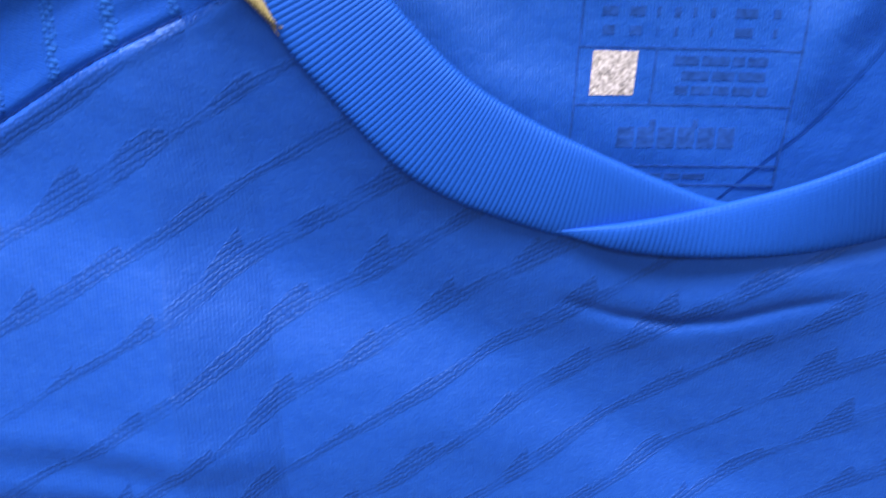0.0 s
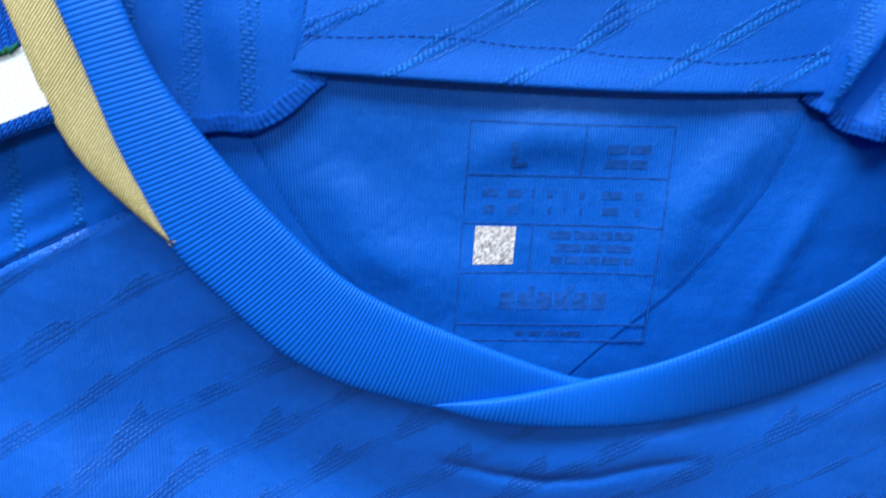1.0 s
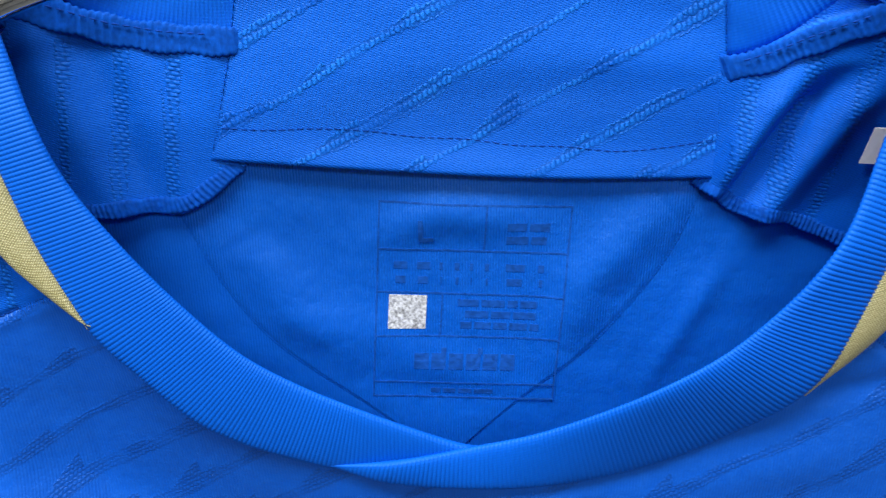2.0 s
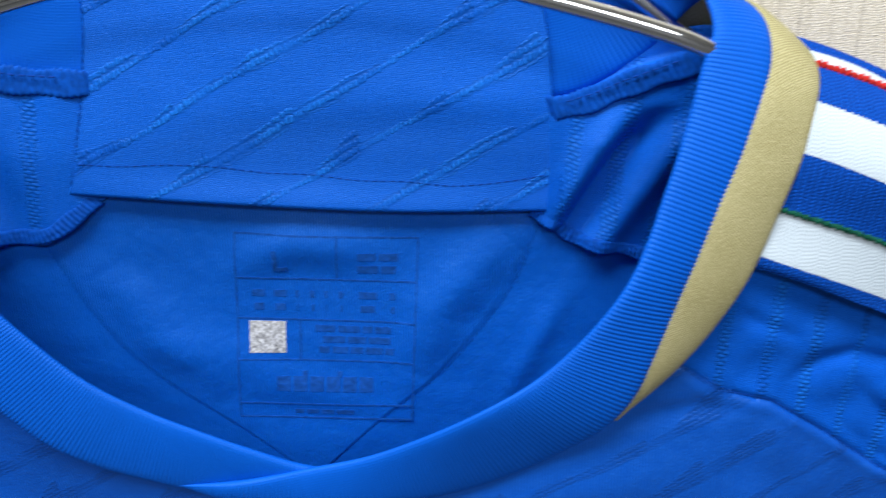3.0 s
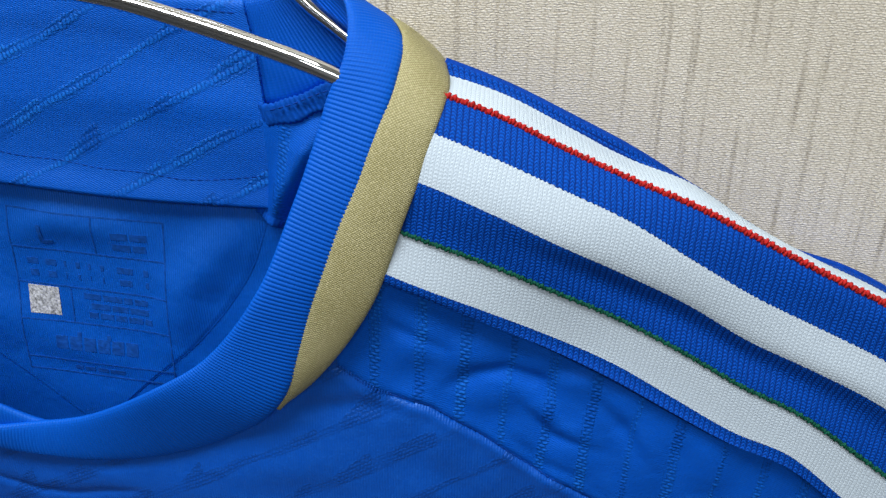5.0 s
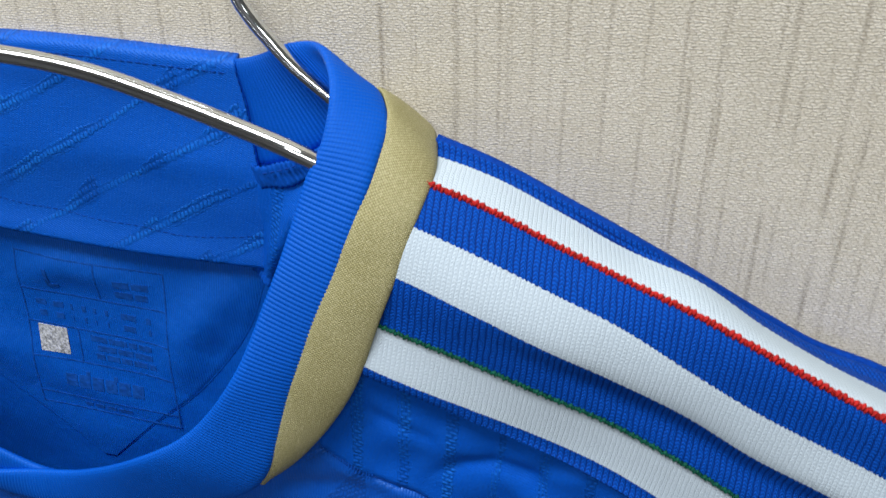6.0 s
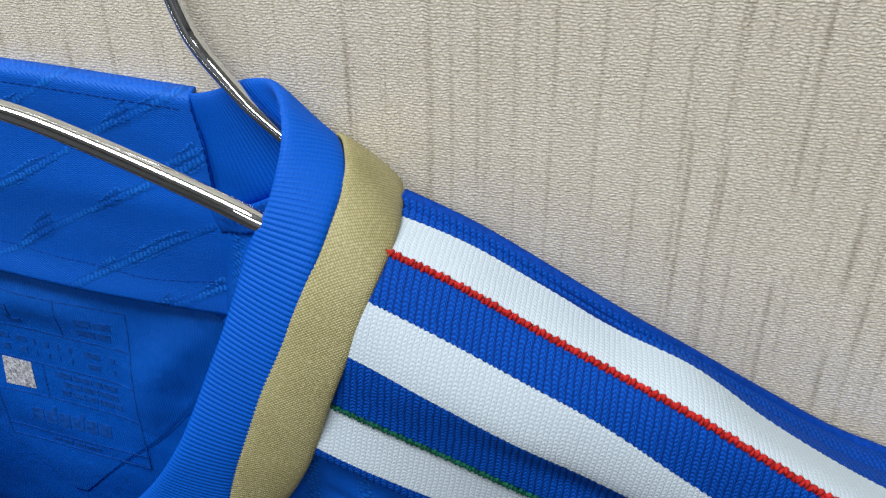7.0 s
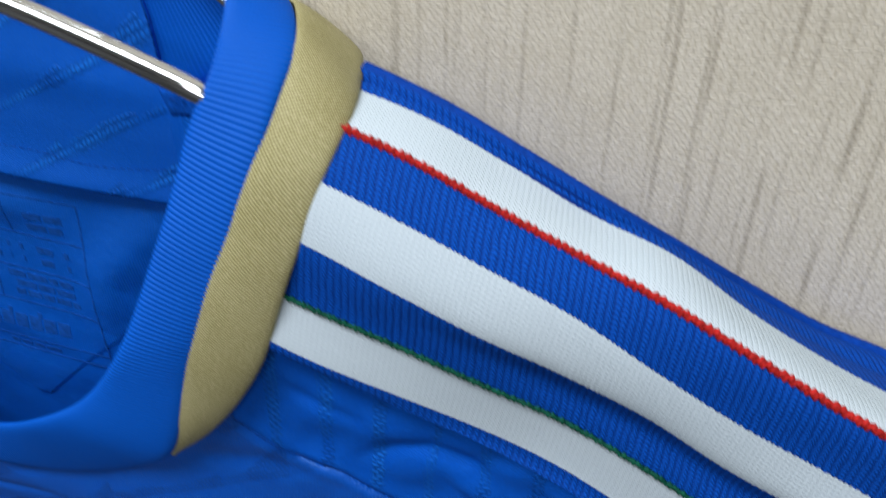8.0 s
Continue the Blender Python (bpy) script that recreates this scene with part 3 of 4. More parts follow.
# shoulder tape: eleven lines along the shoulder, each a smooth curve over x, from the front edge over the ridge to the back
TX = [0.2, 0.215, 0.23, 0.245, 0.26, 0.275, 0.29, 0.305, 0.32, 0.34, 0.36, 0.42]
TAPE = [
    ([0.2005, 0.2008, 0.2023, 0.2042, 0.205, 0.2055, 0.2053, 0.2051, 0.2051, 0.2054, 0.206, 0.209], [1.4623, 1.4572, 1.4508, 1.4442, 1.4369, 1.4285, 1.4208, 1.4151, 1.4037, 1.3887, 1.3745, 1.333]),
    ([0.1999, 0.2002, 0.2022, 0.2049, 0.2064, 0.2066, 0.206, 0.2055, 0.2051, 0.2048, 0.2049, 0.2089], [1.4657, 1.4601, 1.4541, 1.4474, 1.4404, 1.432, 1.424, 1.4184, 1.4068, 1.3924, 1.3785, 1.337]),
    ([0.2019, 0.2019, 0.2026, 0.2041, 0.2062, 0.2064, 0.206, 0.2057, 0.2054, 0.205, 0.205, 0.209], [1.4769, 1.4719, 1.4666, 1.4601, 1.4532, 1.4458, 1.4377, 1.4309, 1.421, 1.4068, 1.393, 1.3513]),
    ([0.2033, 0.2021, 0.2012, 0.2016, 0.2037, 0.205, 0.2052, 0.2047, 0.2043, 0.204, 0.2042, 0.2079], [1.4891, 1.4853, 1.4796, 1.4728, 1.4657, 1.4585, 1.45, 1.4438, 1.4369, 1.4239, 1.4094, 1.3672]),
    ([0.2065, 0.2063, 0.2059, 0.2056, 0.2054, 0.2052, 0.2056, 0.206, 0.2058, 0.2061, 0.2068, 0.2101], [1.5009, 1.4964, 1.491, 1.4848, 1.4784, 1.4699, 1.4615, 1.4546, 1.4478, 1.4358, 1.4223, 1.3807]),
    ([0.2146, 0.2139, 0.2134, 0.2129, 0.212, 0.2099, 0.2086, 0.2081, 0.2078, 0.2077, 0.208, 0.211], [1.5077, 1.5036, 1.4987, 1.4921, 1.4861, 1.4811, 1.4744, 1.4673, 1.4606, 1.4502, 1.4386, 1.3974]),
    ([0.2241, 0.2239, 0.2239, 0.2239, 0.2234, 0.2226, 0.2219, 0.2217, 0.222, 0.2219, 0.2221, 0.2251], [1.5079, 1.5054, 1.501, 1.494, 1.487, 1.4819, 1.4729, 1.4653, 1.4587, 1.4482, 1.4366, 1.3955]),
    ([0.23, 0.2301, 0.2294, 0.228, 0.2271, 0.2313, 0.2368, 0.2408, 0.2415, 0.2416, 0.241, 0.24], [1.5111, 1.5063, 1.5012, 1.4948, 1.4878, 1.478, 1.4673, 1.458, 1.4532, 1.4432, 1.4313, 1.3907]),
    ([0.2428, 0.2428, 0.2428, 0.2428, 0.2428, 0.2428, 0.2428, 0.2428, 0.2428, 0.2424, 0.242, 0.242], [1.492, 1.4884, 1.4838, 1.4776, 1.47, 1.4657, 1.4591, 1.4519, 1.446, 1.4344, 1.421, 1.38]),
]
TSTART = [0.2034, 0.2044, 0.2074, 0.2105, 0.2135, 0.2145, 0.2150, 0.2150, 0.2150]


def tape_surface(v, n, x_end=0.42, lift=0.0):
    """Points of the shoulder tape: v counts its lines (0 to 8), n points along the shoulder."""
    v = np.asarray(v, float)
    start = np.interp(v, range(9), TSTART)
    u = np.linspace(0, 1, n) ** 1.2
    X = start[None] + u[:, None] * (x_end - start)[None]
    Y = np.stack([smooth_at(X, TX, y) for y, _ in TAPE], -1)
    Z = np.stack([smooth_at(X, TX, z) for _, z in TAPE], -1)
    P = np.zeros((n, len(v), 3))
    for j, q in enumerate(v):
        k = min(int(q), 7)
        f = q - k
        ids = [max(k - 1, 0), k, k + 1, min(k + 2, 8)]
        w = 0.5 * np.array([-f + 2 * f**2 - f**3, 2 - 5 * f**2 + 3 * f**3, f + 4 * f**2 - 3 * f**3, -(f**2) + f**3])
        P[:, j, 0] = X[:, j]
        P[:, j, 1] = (Y[:, j][:, ids] * w).sum(1)
        P[:, j, 2] = (Z[:, j][:, ids] * w).sum(1)
        P[:, j, 2] -= 0.0017 * math.exp(-(((q - 6.50) / 0.13) ** 2))
        P[:, j, 1] += 0.0022 * math.exp(-(((q - 2.6) / 0.36) ** 2)) * np.clip((X[:, j] - 0.225) / 0.03, 0, 1)
    return P


def mirrored(P):
    Q = P.copy()
    Q[..., 0] = 0.2048 - P[..., 0]
    Q[..., 2] += 0.0045
    return Q


def tape_piece(name, v0, v1, material, parent, flip, label=""):
    """One band of the tape; its edges step in and out stitch by stitch."""
    m, n = max(5, int((v1 - v0) * 24) + 1), 900
    P = tape_surface(np.linspace(v0, v1, m), n)
    s = np.cumsum(np.r_[np.zeros((1, m)), np.linalg.norm(np.diff(P, axis=0), axis=2)], 0)
    step = np.clip(2.0 * np.sin(2 * np.pi * (P[:, 0, 0] - 0.2) / 0.00118 + 2.2 * np.sin(P[:, 0, 0] * 900)), -1, 1)
    for col, v in ((0, v0), (-1, v1)):
        if 0 < v < 8:
            P[:, col, 2] += step * (0.00014 if v in (2, 4) else 0.00006)
    if flip:
        P = mirrored(P)
    w = np.cumsum(np.c_[np.zeros(n), np.linalg.norm(np.diff(P, axis=1), axis=2)], 1) + v0 * 0.012
    return part(name, sheet(name, P, np.stack([s, w], -1)), material, parent, label)


def tape_cord(name, v, material, parent, flip, label, radius, pitch):
    """A row of raised chain stitches along one line of the tape."""
    P = tape_surface([v], 3000)[40:, 0]
    c = even(P, int(0.22 / 0.00016))
    if flip:
        c = mirrored(c)
    s = np.arange(len(c)) * 0.00016
    c[:, 1] -= 0.0004
    c[:, 2] += 0.00018 * np.clip(2.5 * np.sin(2 * np.pi * s / pitch), -1, 1)
    return part(name, tube(name, c, radius, 9, 0.42, pitch / 2, 0.8), material, parent, label)


for flip in (False, True):
    core = tape_surface(np.linspace(0, 8, 113), 420)
    inward = normals(core)
    core = core - 0.0012 * inward * np.sign(-inward[200, 30, 1])
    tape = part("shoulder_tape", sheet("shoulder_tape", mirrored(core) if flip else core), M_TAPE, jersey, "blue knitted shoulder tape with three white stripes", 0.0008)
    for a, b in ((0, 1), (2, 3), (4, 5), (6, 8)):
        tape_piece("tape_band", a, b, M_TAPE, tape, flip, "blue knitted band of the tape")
    for a, b in ((1, 2), (3, 4), (5, 6)):
        tape_piece("white_stripe", a, b, M_WHITE, tape, flip, "white knitted stripe")
    rim = even(tape_surface([6.95], 400, 0.40)[:, 0], 400) + np.array((0, 0.0002, -0.0003))
    part("edge_piping", tube("edge_piping", mirrored(rim) if flip else rim, 0.0015, 12), M_EDGE, tape, "rolled blue edge of the tape")
    tape_cord("red_cord", 5.0, M_RED, tape, flip, "thin red chain-stitched cord", 0.00068, 0.0019)
    tape_cord("green_cord", 2.0, M_GREEN, tape, flip, "thin dark green chain-stitched cord", 0.00048, 0.0015)


# front of the body
def ridge(x, z, points, width, height, sharp=1.0, fade=0.6):
    """A fold along a polyline: how far it lifts the cloth."""
    best = np.full(np.shape(x), 9.0)
    end = np.zeros(np.shape(x))
    pts = np.array(points, float)
    total = len(pts) - 1
    for k in range(total):
        a, b = pts[k], pts[k + 1]
        d = b - a
        t = np.clip(((x - a[0]) * d[0] + (z - a[1]) * d[1]) / (d @ d), 0, 1)
        q = np.hypot(x - a[0] - t * d[0], z - a[1] - t * d[1])
        near = q < best
        best = np.where(near, q, best)
        end = np.where(near, (k + t) / total, end)
    return height * np.exp(-((best / width) ** 2) ** sharp) * np.sin(np.pi * np.clip(end * 0.9 + 0.05, 0, 1)) ** fade


SEAM_R = [(0.1915, 0.4345 + 1), (0.2020, 1.4275), (0.2153, 1.4233), (0.2304, 1.4129), (0.2460, 1.4015), (0.2607, 1.3933), (0.30, 1.362)]
SEAM_L = [(0.0104, 1.4476), (0.0052, 1.4451), (-0.0114, 1.4378), (-0.0200, 1.4336), (-0.0335, 1.4259), (-0.06, 1.411), (-0.10, 1.385)]


TOP_X = [-0.215, -0.155, -0.095, -0.055, -0.0152, 0.0003, 0.0049, 0.0120, 0.0180, 0.0272, 0.0371, 0.0475, 0.0601, 0.0709, 0.0830, 0.0975, 0.1185, 0.1410, 0.1620, 0.1755, 0.1845, 0.1920, 0.1985, 0.2050, 0.2200, 0.2600, 0.3000, 0.3600, 0.4200]
TOP_Z = [1.340, 1.381, 1.421, 1.4440, 1.4590, 1.4650, 1.4570, 1.4480, 1.4404, 1.4270, 1.4152, 1.4078, 1.4022, 1.3985, 1.3955, 1.3940, 1.3945, 1.3995, 1.4095, 1.4190, 1.4280, 1.4365, 1.4470, 1.4600, 1.4545, 1.4395, 1.4160, 1.376, 1.335]


def front_depth(x, z):
    """How deep the front of the body lies."""
    y = smooth_at(x, [-0.20, -0.04, 0.010, 0.07, 0.12, 0.18, 0.208, 0.24, 0.30, 0.42], [0.214, 0.2095, 0.2045, 0.2083, 0.2070, 0.2038, 0.2042, 0.2088, 0.2092, 0.213])
    top = np.interp(x, TOP_X, TOP_Z)
    y = y + np.interp(x, [-0.01, 0.01, 0.08, 0.16], [0.08, 0.30, 0.24, 0.02]) * 0.05 * (1 - np.exp(-np.clip(top - z, 0, 1) / 0.05))
    below = smooth_at(x, [-0.20, -0.0385, 0.0111, 0.0425, 0.0664, 0.0909, 0.109, 0.20], [1.455, 1.4074, 1.3901, 1.3772, 1.3624, 1.3465, 1.3331, 1.27]) - z
    y = y - 0.46 * 0.003 * np.log1p(np.exp(np.clip(below / 0.003, -30, 30))) * np.exp(-np.clip(below, 0, 1) / 0.06)
    flat = y
    crease = [(0.0718, 1.3827), (0.0824, 1.3790), (0.0943, 1.3765), (0.1060, 1.3774), (0.1173, 1.3808), (0.1288, 1.3830)]
    y = y + ridge(x, z, crease, 0.0016, 0.0008) - ridge(x, z + 0.004, crease, 0.005, 0.0006) - ridge(x, z - 0.005, crease, 0.005, 0.0011)
    y = y - ridge(x, z, [(-0.07, 1.362), (-0.03, 1.359), (0.01, 1.350)], 0.005, 0.0010) - ridge(x, z, [(-0.07, 1.349), (-0.03, 1.347), (0.0, 1.340)], 0.004, 0.0009)
    for p, w, h in (
        ([(0.2090, 1.4405), (0.2230, 1.4400), (0.2330, 1.4355)], 0.0046, 0.0012),
        ([(0.2230, 1.4300), (0.2390, 1.4275), (0.2510, 1.4185), (0.2560, 1.4100)], 0.0044, 0.0016),
        ([(0.2400, 1.4410), (0.2540, 1.4320), (0.2610, 1.4180)], 0.0036, 0.0014),
        ([(0.2600, 1.4340), (0.2690, 1.4230), (0.2720, 1.4060)], 0.0042, 0.0015),
        ([(0.2740, 1.4280), (0.2840, 1.4160), (0.2880, 1.4020)], 0.0044, 0.0014),
        ([(0.2000, 1.4180), (0.2160, 1.4140), (0.2300, 1.4040)], 0.0060, 0.0012),
        ([(0.1500, 1.3920), (0.1750, 1.3990), (0.1950, 1.4060)], 0.0060, 0.0010),
    ):
        y = y - 0.7 * ridge(x, z, p, 1.3 * w, h) + 0.2 * ridge(x, z + 1.7 * w, p, w * 0.8, h)
    for p, w, h in (
        ([(0.2196, 1.4291), (0.2270, 1.4340), (0.2344, 1.4350), (0.2439, 1.4318), (0.2499, 1.4213)], 0.0016, 0.0014),
        ([(0.2043, 1.4478), (0.2118, 1.4439), (0.2202, 1.4401)], 0.0014, 0.0010),
        ([(0.2368, 1.4262), (0.2470, 1.4153), (0.2578, 1.4119)], 0.0016, 0.0012),
        ([(0.2446, 1.4355), (0.2547, 1.4365), (0.2644, 1.4322)], 0.0016, 0.0010),
        ([(0.2553, 1.4295), (0.2659, 1.4177), (0.2717, 1.4075)], 0.0018, 0.0013),
        ([(0.1806, 1.4206), (0.1955, 1.4232), (0.2062, 1.4227)], 0.0022, 0.0011),
        ([(-0.0210, 1.4440), (-0.0142, 1.4483), (-0.0071, 1.4526), (0.0016, 1.4561)], 0.0018, 0.0014),
        ([(-0.0180, 1.4385), (-0.0087, 1.4430), (0.0005, 1.4473), (0.0072, 1.4500)], 0.0022, 0.0008),
        ([(0.2354, 1.4146), (0.2437, 1.4056), (0.2548, 1.4015)], 0.0018, 0.0010),
    ):
        y = y + 0.75 * ridge(x, z, p, 1.35 * w, h) - 0.25 * ridge(x, z - 2.2 * w, p, 2.2 * w, h)
    y = y + 0.0007 * np.sin(38 * x + 61 * z) * np.sin(55 * x - 30 * z + 1.3)
    crumple = sum(np.sin(x * 420 * math.cos(a) + z * 420 * math.sin(a) * f + 5 * a + 1.5 * np.sin(90 * z + a)) for a, f in ((0.5, 1.0), (1.7, 0.8), (2.6, 1.2)))
    y = y + 0.00013 * crumple * np.clip((x - 0.198) / 0.012, 0, 1)
    calm = np.clip((top + 0.001 - z) / 0.007, 0, 1)
    y = flat + (y - flat) * calm
    for line in (SEAM_R, SEAM_L):
        y = y + ridge(x, z, line, 0.0008, 0.0007, 1.0, 0.1) - ridge(x, z - 0.0022, line, 0.0016, 0.0002, 1.0, 0.1) - ridge(x, z + 0.0022, line, 0.0016, 0.0003, 1.0, 0.1)
    return y


def hem(x):
    """The lower edge: the body's hem, and the sleeves' beside it."""
    side = np.clip((np.abs(x - 0.1025) - 0.255) / 0.012, 0, 1)
    return 0.78 + side * (0.40 - 0.6 * np.clip(np.abs(x - 0.1025) - 0.267, 0, 1))


def body_sheet(name, depth, top, nx, nz, fine, keep=None):
    x = np.concatenate([np.linspace(-0.215, -0.06, 40, endpoint=False), np.linspace(-0.06, 0.30, nx, endpoint=False), np.linspace(0.30, 0.42, 40)])
    t = np.r_[np.linspace(0, 1, nz, endpoint=False) * fine, fine + (1 - fine) * np.linspace(0, 1, 50) ** 1.4]
    zt = top(x)
    Z = zt[:, None] + (hem(x) - zt)[:, None] * t[None]
    X = np.broadcast_to(x[:, None], Z.shape)
    P = np.stack([X, depth(X, Z), Z], -1)
    mask = keep(X[:-1, :-1], Z[:-1, :-1]) if keep else None
    return sheet(name, P, np.stack([X, Z], -1), keep=mask)


def above_seam(x, z):
    """Whether a place lies on a shoulder insert, above the slanting seam."""
    right, left = np.array(SEAM_R), np.array(SEAM_L)[::-1]
    zr = np.interp(x, np.r_[right[:, 0], 0.42], np.r_[right[:, 1], 1.24])
    zl = np.interp(x, np.r_[-0.215, left[:, 0]], np.r_[1.26, left[:, 1]])
    return ((x > 0.1915) & (z > zr)) | ((x < 0.0104) & (z > zl))


def front_top(x):
    return np.interp(x, TOP_X, TOP_Z) + 0.003


FRONT = (front_depth, front_top, 520, 260, 0.20)
part("front_panel", body_sheet("front_panel", *FRONT, lambda x, z: ~above_seam(x, z)), M_FRONT, jersey, "blue knit front with slanting rows of embossed marks", 0.0006)
part("shoulder_insert", body_sheet("shoulder_insert", *FRONT, lambda x, z: above_seam(x, z) & (x > 0.1)), M_INSERT, jersey, "crumpled blue knit shoulder insert with upright embossed marks", 0.0006)
part("shoulder_insert", body_sheet("shoulder_insert", *FRONT, lambda x, z: above_seam(x, z) & (x < 0.1)), M_INSERT, jersey, "blue knit shoulder insert with upright embossed marks", 0.0006)


# dark seam threads, which also stand in for shade in the grooves
for line in (SEAM_R, SEAM_L):
    c = even(spline(line, 300), 300)
    c = np.stack([c[:, 0], front_depth(c[:, 0], c[:, 1]) - 0.00025, c[:, 1]], 1)
    part("shoulder_seam", tube("shoulder_seam", c, 0.0003, 6, 0.25, 0.0019, 0.8), M_STITCH, jersey, "dark thread in the seam below the shoulder insert, deepening its groove's shade")


def back_depth(x, z):
    y = 0.2428 + 0.0003 * np.sin(60 * x + 20 * z)
    for p, w, h in (
        ([(0.1540, 1.4530), (0.1450, 1.4450), (0.1340, 1.4320), (0.128, 1.412)], 0.0075, 0.0028),
        ([(0.078, 1.446), (0.096, 1.452), (0.118, 1.450)], 0.0060, 0.0021),
        ([(0.045, 1.446), (0.056, 1.424), (0.075, 1.406)], 0.0080, 0.0022),
        ([(0.066, 1.425), (0.090, 1.408), (0.120, 1.404)], 0.0070, 0.0012),
        ([(0.170, 1.437), (0.1662, 1.4288), (0.1593, 1.4151), (0.152, 1.400)], 0.0032, 0.0014),
    ):
        y = y - ridge(x, z, p, w, h)
    return y


part("back_panel", body_sheet("back_panel", back_depth, lambda x: np.interp(x, [-0.215, -0.02, 0.0, 0.2, 0.22, 0.42], [1.335, 1.485, 1.495, 1.492, 1.483, 1.325]), 200, 160, 0.22), M_BACK, jersey, "smooth blue inside of the back", 0.0005)

# neck facing inside the back
FX0, FX1 = [0.0390, 0.0462, 0.0489, 0.0500], [0.1655, 0.1650, 0.1630, 0.1605]


def facing():
    n, m = 220, 60
    u, t = np.linspace(0, 1, n), np.linspace(0, 1, m)
    z_low = smooth_at(u, [0, 0.33, 0.67, 1], [1.4681, 1.4650, 1.4622, 1.4613])
    z_top = smooth_at(u, [0, 0.5, 1], [1.5205, 1.5210, 1.5185])
    x0 = np.interp(t, [0, 0.5, 0.78, 1], FX0)
    x1 = np.interp(t, [0, 0.45, 0.8, 1], FX1)
    X = x0[None] * (1 - u)[:, None] + x1[None] * u[:, None]
    Z = z_low[:, None] * (1 - t)[None] + z_top[:, None] * t[None]
    Y = 0.2402 + 0.0018 * t[None] + np.zeros_like(X)
    Y = Y - 0.0015 * np.exp(-((t[None] / 0.10) ** 2)) * (0.4 + np.sin(np.pi * u))[:, None]
    Y = Y - 0.0006 * np.exp(-(((Z - 1.493 + 0.1 * (X - 0.12)) / 0.006) ** 2)) * np.exp(-(((X - 0.14) / 0.035) ** 2)) + 0.0004 * np.exp(-(((Z - 1.484) / 0.005) ** 2)) * np.exp(-(((X - 0.13) / 0.04) ** 2))
    Y = Y + 0.004 * np.clip((t[None] - 0.97) / 0.03, 0, 1) ** 2
    return np.stack([X, Y, Z], -1)


FP = facing()
facing_part = part("neck_facing", sheet("neck_facing", FP, FP[..., (0, 2)]), M_FLAP, jersey, "blue knit neck facing with embossed slanting rows and a loose hem", 0.0009)


def stitches(name, curve, parent, long=0.0022, gap=0.0008, r=0.00022, material=None, label=""):
    """A row of single thread stitches along a curve."""
    c = even(np.array(curve, float), 600)
    s = np.r_[0, np.cumsum(np.linalg.norm(np.diff(c, axis=0), axis=1))]
    verts, faces, at = [], [], 0.0
    while at + long < s[-1]:
        t = at + long * np.linspace(0, 1, 4)
        p = np.stack([np.interp(t, s, q) for q in c.T], 1)
        for k, w in enumerate((0.4, 1, 1, 0.4)):
            for dy, dz in ((-r * w, 0), (0, r * w), (r * w, 0), (0, -r * w)):
                verts.append((p[k, 0], p[k, 1] + dy, p[k, 2] + dz))
        b = len(verts) - 16
        for k in range(3):
            for q in range(4):
                a0, a1 = b + 4 * k + q, b + 4 * k + (q + 1) % 4
                faces.append((a0, a1, a1 + 4, a0 + 4))
        at += long + gap
    me = bpy.data.meshes.new(name)
    me.from_pydata(verts, [], faces)
    me.polygons.foreach_set("use_smooth", [True] * len(me.polygons))
    return part(name, me, material or M_STITCH, parent, label)


def on_facing(u0, u1, t):
    i = np.linspace(u0, u1, 80) * (FP.shape[0] - 1)
    j = np.broadcast_to(np.asarray(t, float), i.shape) * (FP.shape[1] - 1)
    return FP[i.astype(int), j.astype(int)] + np.array((0, -0.0006, 0))


hem_line = on_facing(0.01, 0.99, np.interp(np.linspace(0, 1, 80), [0, 0.3, 0.85, 0.9, 1], [0.16, 0.175, 0.125, 0.14, 0.17]))
stitches("hem_stitching", spline(hem_line[np.linspace(0, 79, 11).astype(int)], 300), facing_part, 0.0018, 0.0005, 0.00012, M_STITCH)
for at in (0, -1):
    side = FP[at, 3:-2] + np.array((0, -0.0006, 0))
    stitches("side_stitching", spline(side[::6], 300), facing_part, 0.0016, 0.0004, 0.00030, M_STITCH, "dark stitching down the facing's edge")
stitches("top_stitching", spline(on_facing(0.01, 0.99, 0.935)[np.linspace(0, 79, 11).astype(int)], 300), facing_part, 0.0018, 0.0005, 0.00012, M_STITCH)


# inside of the shoulders, beside the facing
def side_patch(low, high, depth, n=90, m=60):
    a, b = even(spline(low, 200), n), even(spline(high, 200), n)
    t = np.linspace(0, 1, m)
    XZ = a[:, None] * (1 - t)[None, :, None] + b[:, None] * t[None, :, None]
    P = np.stack([XZ[..., 0], depth(XZ[..., 0], XZ[..., 1]), XZ[..., 1]], -1)
    return sheet("shoulder_lining", P, XZ)


def right_depth(x, z):
    y = np.interp(x, [0.155, 0.163, 0.1675, 0.18, 0.195, 0.22], [0.2428, 0.2412, 0.2388, 0.2366, 0.2328, 0.2262])
    y = y + 0.24 * np.clip((x - 0.170) / 0.030, 0, 1) * np.clip(1.497 - z, 0, 1)
    groove = (x - 0.170) - 0.62 * (z - 1.455)
    deep = np.clip((1.490 - z) / 0.010, 0, 1) * np.clip((x - 0.1615) / 0.006, 0, 1)
    return np.minimum(0.2414, y + deep * (0.0052 * np.exp(-((groove / 0.0050) ** 2)) - 0.0040 * np.exp(-(((groove + 0.009) / 0.0045) ** 2)) - 0.0030 * np.exp(-(((groove - 0.010) / 0.005) ** 2))))


def left_depth(x, z):
    y = np.interp(x, [-0.02, 0.0, 0.02, 0.040, 0.050], [0.229, 0.2345, 0.2385, 0.2396, 0.2425])
    return y + 0.0009 * np.sin((x + 0.3 * z) * 330) * np.clip((0.042 - x) / 0.03, 0, 1)


